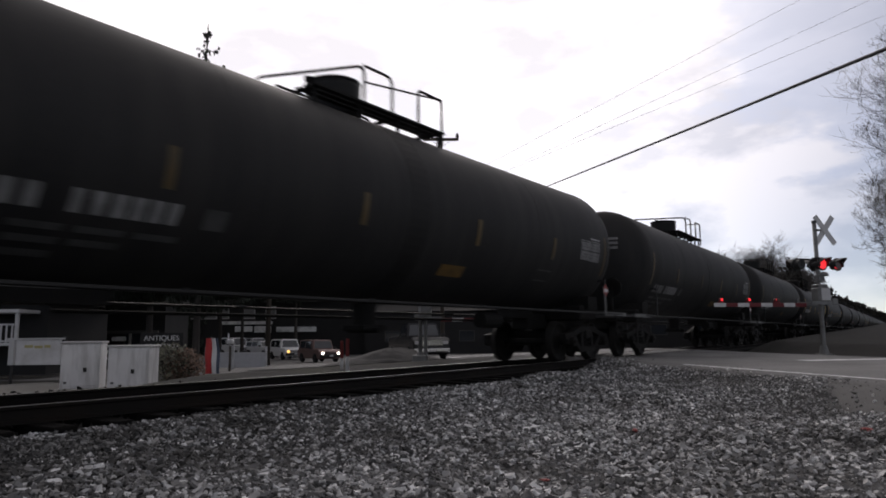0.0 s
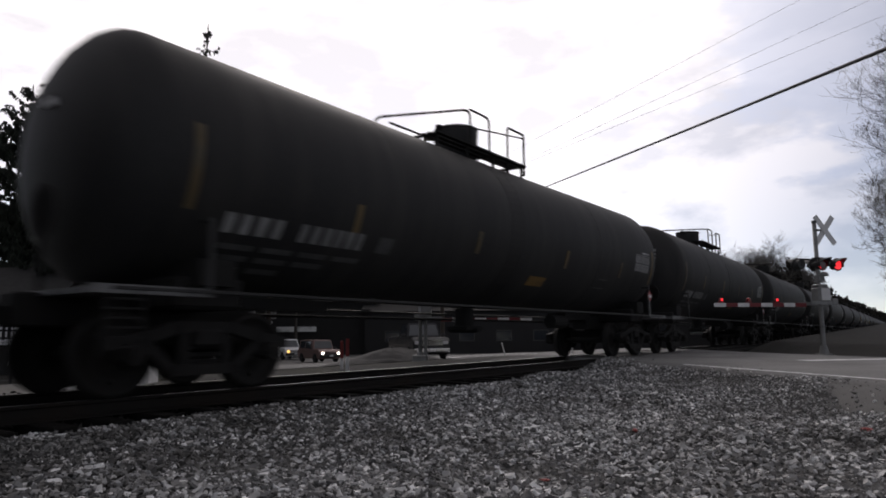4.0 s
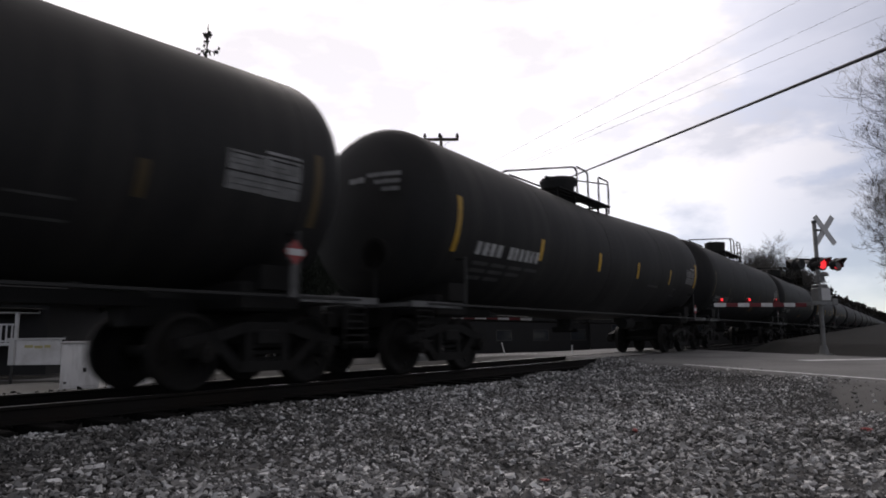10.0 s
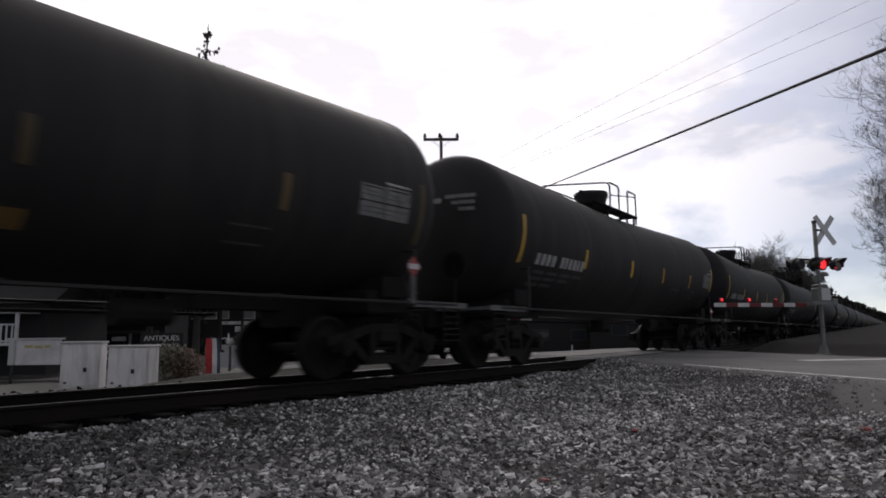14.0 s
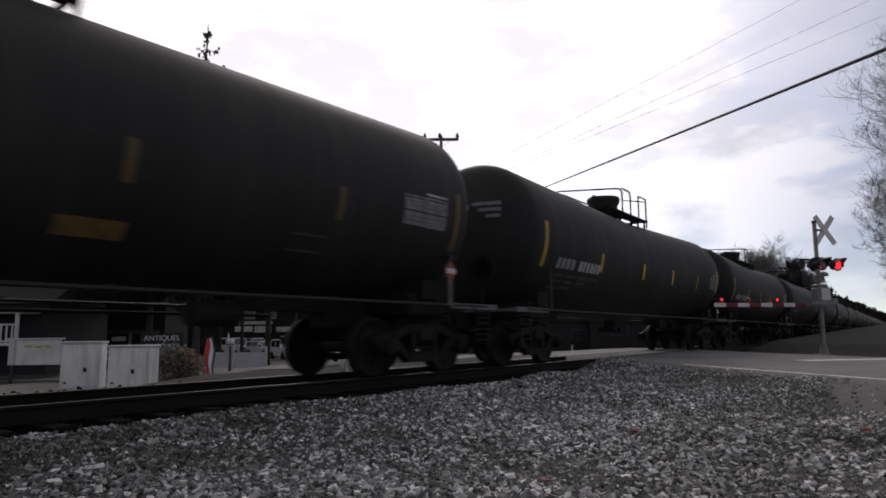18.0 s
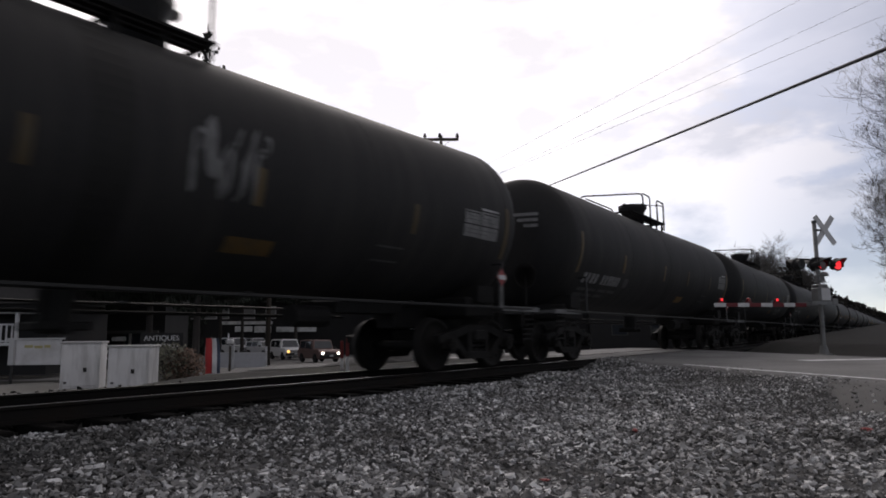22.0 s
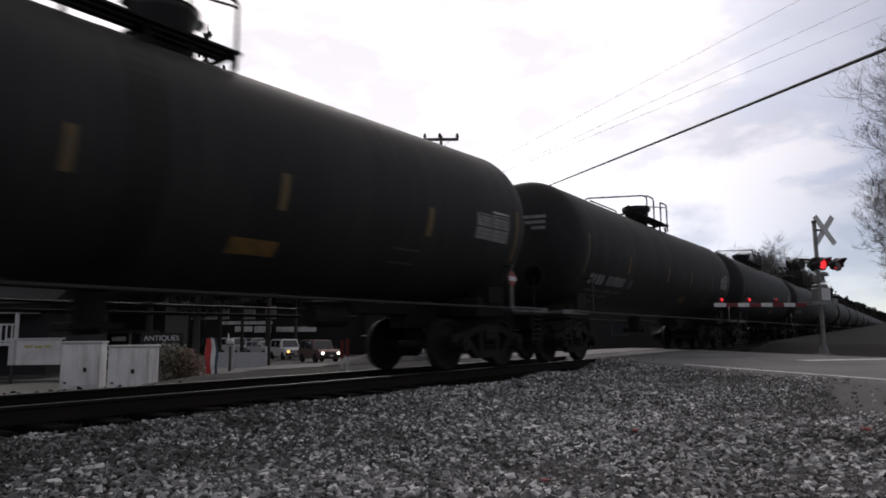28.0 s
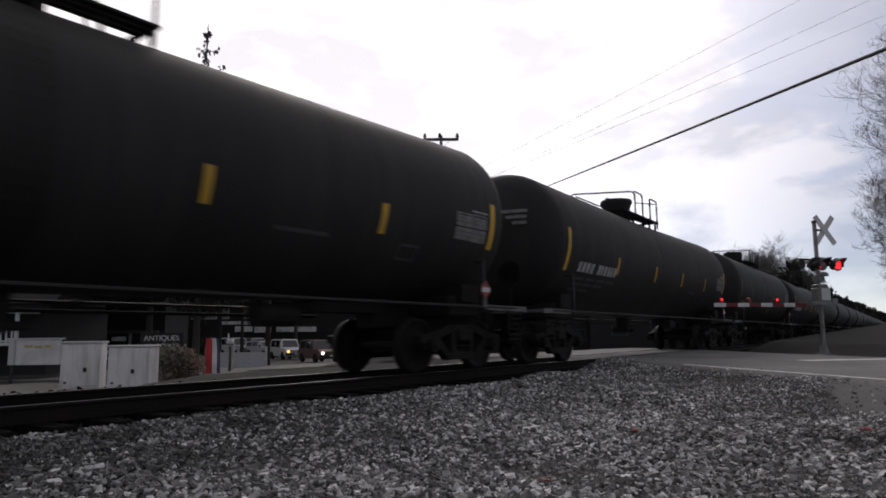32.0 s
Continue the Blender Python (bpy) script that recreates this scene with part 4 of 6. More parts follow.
M_MAROON = material("dull_maroon_car_paint", (0.2, 0.13, 0.12), 0.35, 0.2, vary=0.1)
M_CARWHITE = material("white_car_paint", (0.78, 0.78, 0.78), 0.3, vary=0.08)
M_CARDARK = material("dark_car_paint", (0.02, 0.021, 0.024), 0.25, 0.2, vary=0.1)
M_TYRE = material("tyre_rubber", (0.015, 0.015, 0.015), 0.85, vary=0.2)
M_CHROME = material("chrome", (0.6, 0.6, 0.6), 0.15, 0.95, vary=0.05)
M_HEADLIGHT = material("lit_headlight", (0.9, 0.9, 0.85), 0.2, emit=(1.0, 0.95, 0.82), power=5.0, vary=0.02)
M_AMBER = material("lit_amber_lamp", (0.8, 0.5, 0.1), 0.2, emit=(1.0, 0.62, 0.15), power=2.2, vary=0.02)
M_LAMP_DULL = material("unlit_headlight", (0.5, 0.5, 0.5), 0.15, vary=0.1)
M_ORANGE = material("faded_red_marker_plastic", (0.15, 0.014, 0.012), 0.5, vary=0.2)
M_BUSH_G = material("dull_olive_shrub_leaves", (0.13, 0.13, 0.095), 0.85, vary=0.3, island=0.8)
M_BUSH_R = material("russet_shrub_leaves", (0.17, 0.11, 0.08), 0.85, vary=0.3, island=0.8)
M_FLAG_RED = material("red_banner_cloth", (0.5, 0.04, 0.04), 0.7, vary=0.15)
M_FLAG_WHITE = material("white_banner_cloth", (0.7, 0.7, 0.7), 0.7, vary=0.15)
M_FLAG_BLUE = material("dark_blue_banner_cloth", (0.06, 0.08, 0.12), 0.7, vary=0.15)
M_SIGN_YELLOW = material("faint_yellow_sign_paint", (0.4, 0.36, 0.16), 0.6, vary=0.2)
M_PANELGREY = material("grey_sign_back", (0.52, 0.52, 0.53), 0.5, vary=0.15)


def mesh_of(name, verts, faces, mat, parent=None, label="", smooth=False):
    me = bpy.data.meshes.new(name)
    me.from_pydata(verts, [], faces)
    me.materials.append(mat)
    if smooth:
        for f in me.polygons:
            f.use_smooth = True
    ob = new(name, me)
    if parent is not None:
        ob.parent = parent
    return tagged(ob, label)


# ---- crossing signals ----
FLASH, FLASH_0 = 1.399, -0.04
SHUTTERS = []


def flasher(parent, x, y, z, face, odd, r=0.15, hood=True):
    """A red flashing lamp: housing, hood, glowing roundel and a dark shutter, added to blank it by dropping over it.
    face: +1 or -1 along y.
    """
    back = piece("lamp_background", M_BLACK, parent, lambda bm: rod(bm, (x, y, z), (x, y + 0.02 * face, z), 0.2, 20), "round black background disc")
    piece("lamp_housing", M_BLACK, back, lambda bm: (rod(bm, (x, y - 0.16 * face, z), (x, y, z), r, 14, r * 1.05)), smooth=False)
    piece("roundel", M_LAMP_ON, back, lambda bm: rod(bm, (x, y + 0.022 * face, z), (x, y + 0.03 * face, z), r, 20), "glowing red roundel")
    if hood:
        def visor(bm):
            n = 12
            rows = []
            for i in range(n + 1):
                a = math.radians(-25 + 230 * i / n)
                d = 0.02 + 0.3 * max(0.25, math.sin(max(0.0, min(math.pi, a))))
                c, s = math.cos(a), math.sin(a)
                rows.append([bm.verts.new((x + q * c, y + w * face, z + q * s)) for q, w in ((r + 0.015, 0.02), (r + 0.015, d), (r + 0.03, d), (r + 0.03, 0.02))])
            for p, q in zip(rows, rows[1:]):
                for j in range(4):
                    bm.faces.new((p[j], p[(j + 1) % 4], q[(j + 1) % 4], q[j]))
            bmesh.ops.recalc_face_normals(bm, faces=bm.faces[:])
        piece("hood", M_BLACK, back, visor, "black visor over the lamp")
    if odd is not None:
        flap = piece("shutter", M_LENS_OFF, parent, lambda bm: rod(bm, (0, 0.0, -r), (0, 0.006 * face, -r), r * 1.02, 20), "dark red flap added to blank the lamp")
        flap.location = (x, y + 0.04 * face, z + r)
        SHUTTERS.append((flap, Vector(flap.location), odd, face))
    return back


def boards(bm, pts, r):
    for q in pts:
        box(bm, q, r)


def make_signal():
    base = (23.05, -5.4, -0.08)
    sig = thing("crossing_signal", "galvanised level-crossing signal with white crossbuck and red flashers", "crossing signal", at=base, turn=-35)
    piece("mast", M_GALV, sig, lambda bm: (rod(bm, (0, 0, 0), (0, 0, 4.0), 0.062, 14), rod(bm, (0, 0, 4.0), (0, 0, 4.06), 0.075, 14)), "round grey steel mast", True)
    piece("mast_foot", M_GALV, sig, lambda bm: (rod(bm, (0, 0, 0.0), (0, 0, 0.3), 0.16, 14, 0.09), box(bm, (0, 0, 0.03), (0.4, 0.4, 0.06), 0.01)), "flared cast foot")
    for s in (-1, 1):
        def blade(bm, s=s):
            m = Matrix.Translation((0.3, -0.09 - 0.012 * s, 3.77)) @ Matrix.Rotation(radians(-10), 4, "Z") @ Matrix.Rotation(s * radians(53), 4, "Y") @ Matrix.Diagonal((1.06, 0.018, 0.17, 1))
            bmesh.ops.create_cube(bm, size=1.0, matrix=m)
        piece("crossbuck_blade", M_SIGNWHITE, sig, blade, "white crossbuck blade")
    piece("crossbuck_bracket", M_GALV, sig, lambda bm: box(bm, (0.15, -0.04, 3.77), (0.4, 0.05, 0.06)))
    piece("crossarm", M_BLACK, sig, lambda bm: (rod(bm, (-0.68, 0, 2.86), (0.68, 0, 2.86), 0.028, 8), [rod(bm, (x, 0, 2.86), (x, 0, 2.66), 0.03, 8) for x in (-0.62, 0.02, 0.62)],
          box(bm, (0, 0, 2.86), (0.2, 0.2, 0.14))), "dark crossarm")
    flasher(sig, 0.0, -0.16, 2.72, -1, 0)
    flasher(sig, 0.62, -0.16, 2.72, -1, 1)
    flasher(sig, -0.62, 0.16, 2.72, 1, None)
    flasher(sig, 0.04, 0.16, 2.72, 1, None)
    piece("bell", M_GALV, sig, lambda bm: lathe(bm, [(2.36, 0.14), (2.42, 0.14), (2.47, 0.1), (2.5, 0.02)], 16, "z", (0.1, -0.1, 0)), "grey warning bell", True)
    piece("junction_box", M_GALV, sig, lambda bm: box(bm, (0.05, 0.0, 2.3), (0.22, 0.2, 0.24), 0.02), "grey junction box")
    return sig


def gate_arm(sig_xyz, direction, length, name_label, lit):
    """The lowered arm with its drive, as a thing of its own beside the mast; +x runs out along the arm."""
    turn = math.degrees(math.atan2(direction[1], direction[0]))
    gate = thing("crossing_gate", name_label, "crossing gate", at=sig_xyz, turn=turn)
    h = 1.5
    piece("drive_case", M_GALV, gate, lambda bm: (box(bm, (-0.02, 0, h + 0.3), (0.42, 0.4, 0.5), 0.07), box(bm, (0.0, 0, h + 0.57), (0.34, 0.3, 0.08), 0.02)), "grey gate mechanism case")
    piece("drive_cover", M_CABINET_SIDE, gate, lambda bm: box(bm, (-0.02, 0.21, h + 0.3), (0.3, 0.02, 0.36), 0.008), "paler cover plate")
    piece("drive_post", M_GALV, gate, lambda bm: rod(bm, (0, 0, 0), (0, 0, h + 0.1), 0.055, 12))
    for y in (-0.26, 0.26):
        piece("support_arm", M_GALV, gate, lambda bm, y=y: (box(bm, (0.12, y, h + 0.05), (0.85, 0.03, 0.1)), box(bm, (-0.26, y, h + 0.08), (0.2, 0.06, 0.2), 0.02)), "steel arm with counterweight")
    n = int(length / 0.41)
    for i in range(n):
        x0 = 0.5 + (length - 0.5) * i / n
        x1 = 0.5 + (length - 0.5) * (i + 1) / n
        red = (n - 1 - i) % 2 == 1
        piece("arm_section", M_GATE_RED if red else M_SIGNWHITE, gate, lambda bm, x0=x0, x1=x1: box(bm, ((x0 + x1) / 2, 0, h), (x1 - x0 - 0.004, 0.035, 0.115), 0.006), "red reflective band" if red else "white band")
    for x, odd in lit:
        lamp = piece("arm_lamp", M_GATE_RED, gate, lambda bm, x=x: (box(bm, (x, 0, h + 0.085), (0.17, 0.07, 0.05)), rod(bm, (x, -0.04, h + 0.15), (x, 0.04, h + 0.15), 0.055, 12)), "red gate-arm lamp")
        for f in (-1, 1):
            piece("lens", M_LAMP_ON, lamp, lambda bm, x=x, f=f: rod(bm, (x, 0.041 * f, h + 0.15), (x, 0.05 * f, h + 0.15), 0.042, 12), "glowing red lens")
        if odd is not None:
            # added flaps that blank the steady lens in place of switching it off
            for f in (-1, 1):
                flap = piece("shutter", M_LENS_OFF, gate, lambda bm, f=f: rod(bm, (0, 0, -0.046), (0, 0.006 * f, -0.046), 0.046, 12), "dark red flap added to blank the lamp")
                flap.location = (x, 0.056 * f, h + 0.196)
                SHUTTERS.append((flap, Vector(flap.location), odd, f))
    return gate


make_signal()
gate_arm((22.98, -5.42, -0.08), (-0.718, 0.696), 3.55, "lowered red and white crossing gate with red lamps", [(3.32, None), (2.42, 0), (1.5, 1)])
# the far gate, facing the other way
gate_arm((18.1, 5.6, -0.38), (0.56, -0.83), 3.5, "lowered far crossing gate with thin red and white bands", [])


def make_far_signal():
    sig = thing("crossing_signal", "far level-crossing signal on a pale steel mast", "crossing signal", at=(18.0, 5.75, -0.42), turn=120)
    piece("mast", M_GALV, sig, lambda bm: rod(bm, (0, 0, 0), (0, 0, 4.0), 0.06, 12), "round grey steel mast", True)
    piece("mast_foot", M_GALV, sig, lambda bm: (rod(bm, (0, 0, 0), (0, 0, 0.5), 0.2, 14, 0.1), box(bm, (0, 0, 0.2), (0.5, 0.35, 0.4), 0.03)), "pale cast foot")
    for s in (-1, 1):
        piece("crossbuck_blade", M_SIGNWHITE, sig, lambda bm, s=s: bmesh.ops.create_cube(bm, size=1.0, matrix=Matrix.Translation((0, -0.09 - 0.012 * s, 3.7)) @ Matrix.Rotation(s * radians(42), 4, "Y") @ Matrix.Diagonal((1.2, 0.018, 0.2, 1))), "white crossbuck blade")
    flasher(sig, -0.38, -0.16, 2.7, -1, None)
    flasher(sig, 0.38, -0.16, 2.7, -1, None)
    piece("crossarm", M_BLACK, sig, lambda bm: rod(bm, (-0.4, 0, 2.86), (0.4, 0, 2.86), 0.028, 8))


make_far_signal()


# ---- trees ----
DARK_ROW = ((42.7, 48.2), (43.9, 46.4), (45.3, 44.4), (46.9, 42.1))
def branch_tubes(start, way, length, radius, depth, rng, out, spread=0.55, lift=0.12, kids=(3, 5)):
    """Adds (a, b, ra, rb, depth) segments of a bare crown."""
    steps = 4 if depth > 1 else 3
    p, d, r = Vector(start), Vector(way).normalized(), radius
    pts = [p.copy()]
    for i in range(steps):
        d = (d + Vector((rng.uniform(-1, 1), rng.uniform(-1, 1), rng.uniform(-0.6, 1) + lift)) * 0.22).normalized()
        q = p + d * (length / steps)
        r2 = max(0.004, r * 0.8)
        out.append((p.copy(), q.copy(), r, r2, depth))
        p, r = q, r2
        pts.append(p.copy())
    if depth == 0:
        return
    for k in range(rng.randint(*kids) + (1 if depth > 2 else 0)):
        t = rng.uniform(0.3, 1.0)
        i = min(steps - 1, int(t * steps))
        s = pts[i].lerp(pts[i + 1], t * steps - i)
        side = Vector((rng.gauss(0, 1), rng.gauss(0, 1), rng.gauss(0.25, 0.7))).normalized()
        branch_tubes(s, d * (1 - spread) + side * spread, length * rng.uniform(0.5, 0.75), max(0.004, r * rng.uniform(0.55, 0.8)), depth - 1, rng, out, spread, lift, kids)


def tubes_mesh(segs, sides):
    verts, faces = [], []
    for a, b, ra, rb, _ in segs:
        d = (b - a).normalized()
        u = d.orthogonal().normalized()
        v = d.cross(u)
        o = len(verts)
        for c, r in ((a, ra), (b, rb)):
            for i in range(sides):
                t = 2 * math.pi * i / sides
                verts.append(c + (u * math.cos(t) + v * math.sin(t)) * r)
        for i in range(sides):
            j = (i + 1) % sides
            faces.append((o + i, o + j, o + sides + j, o + sides + i))
    return verts, faces


def bare_tree(at, height, seed, label, depth=4, group="", fork=0.35, trunk_r=None, kids=(3, 5), thick=1.0, limb=1.0):
    rng = random.Random(seed)
    tree = thing("tree", label, "tree", group, at)
    segs = []
    r = trunk_r or height * 0.018
    p, d = Vector((0, 0, -0.2)), Vector((0, 0, 1))
    n = 8
    for i in range(n):
        q = p + Vector((rng.uniform(-0.1, 0.1), rng.uniform(-0.1, 0.1), 1)) * (height * 0.72 / n)
        r2 = r * 0.86
        segs.append((p.copy(), q.copy(), r, r2, 9))
        if i / n >= fork:
            for _ in range(3):
                a = rng.uniform(0, 2 * math.pi)
                branch_tubes(q, (math.cos(a), math.sin(a), rng.uniform(0.35, 0.9)), limb * height * rng.uniform(0.2, 0.34), r2 * 0.55, depth - 1, rng, segs, kids=kids)
        p, r = q, r2
    branch_tubes(p, (0, 0, 1), height * 0.28, r * 0.8, depth - 1, rng, segs, kids=kids)
    v, f = tubes_mesh([s for s in segs if s[4] == 9], 10)
    mesh_of("trunk", v, f, M_BARK, tree, "grey bare trunk", True)
    v, f = tubes_mesh([(p, q, s * thick, t * thick, k) for p, q, s, t, k in segs if k != 9], 3)
    mesh_of("crown", v, f, M_TWIG, tree, "leafless limbs and fine twigs")
    return tree


def spruce(at, height, spread, seed, label, gaps=0.0, dense=1, clear=0.16, slope=0.5):
    rng = random.Random(seed)
    tree = thing("spruce_tree", label, "tree", "spruces beyond the track", at)
    v, f = tubes_mesh([(Vector((0, 0, height * i / 10 - 0.2)), Vector((0, 0, height * (i + 1) / 10 - 0.2)), 0.2 * (1 - i / 10.5), 0.2 * (1 - (i + 1) / 10.5), 0) for i in range(10)], 8)
    mesh_of("trunk", v, f, M_BARK, tree, "", True)
    segs, lv, lf = [], [], []

    def clump(c, size, droop):
        for _ in range(3):
            u = Vector((rng.gauss(0, 1), rng.gauss(0, 1), rng.gauss(0, 0.4))).normalized() * size
            w = Vector((rng.gauss(0, 0.35), rng.gauss(0, 0.35), -1)).normalized() * size * droop
            o = len(lv)
            lv.extend([c - u * 0.5, c + u * 0.5, c + u * 0.15 + w, c - u * 0.2 + w * 0.8])
            lf.append((o, o + 1, o + 2, o + 3))

    z = height * clear
    while z < height - 0.3:
        t = z / height
        reach = min(spread * (1 - 0.25 * t), 0.15 + slope * (height - z))
        for k in range(rng.randint(2, 3) if t > 0.8 else rng.randint(4, 6)):
            if rng.random() < gaps:
                continue
            a = rng.uniform(0, 2 * math.pi)
            l = reach * rng.uniform(0.55, 1.12)
            p = Vector((0, 0, z + rng.uniform(-0.2, 0.2)))
            n = max(4, int(l / 0.22))
            prev = p
            for i in range(1, n + 1):
                s = i / n
                q = p + Vector((math.cos(a) * l * s, math.sin(a) * l * s, l * ((0.62 * t - 0.36) * s + 0.38 * s * s)))
                segs.append((prev, q, 0.03 * (1.1 - s), 0.03 * (1.0 - s) + 0.004, 0))
                for _ in range(3 * dense):
                    clump(q + Vector((rng.uniform(-0.16, 0.16), rng.uniform(-0.16, 0.16), rng.uniform(-0.12, 0.05))), rng.uniform(0.1, 0.24) * (1.2 - 0.6 * t), rng.uniform(0.9, 2.2))
                prev = q
        z += height * rng.uniform(0.014, 0.026)
    for i in range(10):
        clump(Vector((0, 0, height + 0.25 - 0.11 * i)), 0.07 + 0.012 * i, 1.6)
    v, f = tubes_mesh(segs, 3)
    mesh_of("limb_work", v, f, M_BARK, tree)
    mesh_of("crown", lv, lf, M_NEEDLE, tree, "dark drooping needle sprays")
    return tree


spruce((22.45, 23.8, -1.0), 18.95, 4.1, 3, "tall ragged dark spruce with drooping branches", 0.3, 1, 0.17, 0.42)
spruce((22.3, 27.9, -1.0), 17.2, 5.2, 8, "dark spruce with dense drooping branches", 0.0, 5, 0.24, 0.8)
spruce((20.4, 34.0, -1.1), 18.3, 4.6, 11, "broad dark spruce with dense drooping branches", 0.0, 3, 0.2, 0.7)
spruce((19.9, 38.4, -1.1), 18.0, 5.0, 15, "broad dark spruce with dense drooping branches", 0.0, 3, 0.2, 0.7)
spruce((15.6, 43.5, -1.1), 15.0, 4.6, 21, "dark spruce half hidden behind the cars", 0.0, 2)
for i, (x, y, h) in enumerate(((56.5, 50.0, 11.0), (61.0, 44.0, 10.0), (64.0, 38.5, 11.5), (68.5, 33.0, 10.5), (72.5, 27.0, 11.0), (76.0, 20.5, 10.0), (51.0, 57.0, 12.0), (82.0, 14.0, 9.0), (46.5, 60.0, 12.5), (42.0, 62.0, 11.5), (38.0, 53.0, 12.0), (35.0, 47.0, 12.5), (31.0, 50.0, 13.0), (26.0, 52.0, 13.0), (53.5, 53.5, 12.0), (59.0, 47.0, 11.0))):
    spruce((x, y, -1.3), h, 4.8, 50 + i, "dark evergreen in the row behind the shops", 0.0, 1, 0.06 if x < 36 else 0.3, 0.6)

for i, (x, y) in enumerate(((58.5, 52.9), (60.4, 50.9), (62.3, 48.9), (64.1, 46.8), (65.9, 44.6))):
    spruce((x, y, -1.6), 15.0, 5.0, 120 + i, "dense dark evergreen behind the shop row", 0.0, 3, 0.04, 0.6)

for i, (x, y) in enumerate(DARK_ROW):
    spruce((x, y, -1.6), 13.5, 5.0, 80 + i, "dense dark evergreen before the shop row", 0.0, 3, 0.44, 0.7)

bare_tree((37.3, -10.3, 0.4), 18.0, 6, "bare grey tree with fine winter twigs", 5, kids=(4, 5), thick=1.05, limb=0.62)
bare_tree((46.0, -9.0, 0.5), 13.0, 9, "bare grey tree with fine winter twigs", 5, thick=1.2, limb=0.62)
bare_tree((60.0, -9.5, 0.6), 10.0, 12, "bare grey tree on the grassy bank", 5, fork=0.08, thick=1.9)
bare_tree((84.0, -9.9, 0.6), 8.0, 14, "bare grey tree further along the grassy bank", 4, fork=0.08, kids=(4, 5), thick=2.4)
for i in range(12):
    rr = random.Random(40 + i)
    bare_tree((118 + rr.uniform(-14, 22), 5.5 + i * 1.15 + rr.uniform(-1, 1), -1.0), rr.uniform(11.0, 14.5), 60 + i, "distant bare winter tree beyond the track", 4, "far trees", 0.12, kids=(5, 6), thick=3.0)
for i in range(14):
    rr = random.Random(140 + i)
    bare_tree((150 + 24 * i + rr.uniform(-5, 5), 9 + rr.uniform(-2, 6), -0.5), rr.uniform(7, 10), 160 + i, "distant scrubby tree along the railway", 3, "far trees", 0.1, kids=(3, 4), thick=4.0)


# ---- poles and wires ----
def sag_line(name, a, b, sag, r, mat, label, n=24):
    a, b = Vector(a), Vector(b)
    pts = [a.lerp(b, i / n) - Vector((0, 0, 4 * sag * (i / n) * (1 - i / n))) for i in range(n + 1)]
    d = (b - a).normalized()
    u = d.orthogonal().normalized()
    w = d.cross(u)
    v = [p + (u * math.cos(k * math.pi / 3) + w * math.sin(k * math.pi / 3)) * r for p in pts for k in range(6)]
    f = [(6 * i + k, 6 * i + (k + 1) % 6, 6 * i + 6 + (k + 1) % 6, 6 * i + 6 + k) for i in range(n) for k in range(6)]
    return mesh_of(name, v, f, mat, None, "", True), label


def utility_pole(at, height, turn, label, arms=2.6):
    pole = thing("utility_pole", label, "utility pole", "utility poles", at, turn)
    piece("pole", M_POLE, pole, lambda bm: rod(bm, (0, 0, -0.3), (0, 0, height), 0.16, 12, 0.11), "tapered timber pole", True)
    piece("crossarm", M_POLE, pole, lambda bm: box(bm, (0, -0.12, height - 0.35), (arms, 0.14, 0.2), 0.01), "timber crossarm")
    for s in (-1, 1):
        piece("brace", M_GALV, pole, lambda bm, s=s: rod(bm, (s * 0.75, -0.13, height - 0.38), (0, -0.13, height - 1.0), 0.015, 5))
    for x in (-arms / 2 + 0.1, -0.1, arms / 2 - 0.1):
        piece("insulator", M_BLACK, pole, lambda bm, x=x: (lathe(bm, [(0, 0.05), (0.1, 0.06), (0.13, 0.14), (0.22, 0.12), (0.28, 0.08), (0.36, 0.1), (0.42, 0.04)], 10, "z", (x, -0.12, height - 0.29))), "dark pin insulator")
    return pole


utility_pole((40.1, 19.95, -0.6), 15.95, -55, "timber utility pole with one crossarm and insulators")
utility_pole((33.2, 30.4, -1.3), 14.9, -55, "timber utility pole behind the spruces")
for a, b, sag, r, mat, label in (
        ((2.2, -13.9, 3.0), (51.65, 24.43, 11.43), 0.06, 0.03, M_CABLE, "thick black twisted cable strung over the track"),
        ((57.6, 10.4, 22.65), (72.3, -14.4, 37.4), 0.0, 0.013, M_WIRE, "thin grey overhead wire"),
        ((56.0, 13.6, 19.0), (72.0, -13.2, 33.1), 0.0, 0.013, M_WIRE, "thin grey overhead wire"),
        ((57.6, 11.1, 19.6), (75.0, -17.3, 32.9), 0.0, 0.013, M_WIRE, "thin grey overhead wire")):
    if mat is M_WIRE:
        a = tuple(p + (p - q) * 0.6 for p, q in zip(a, b))
    ob, lab = sag_line("overhead_cable" if mat is M_CABLE else "overhead_wire", a, b, sag, r, mat, label)
    tagged(ob, lab, "cable")


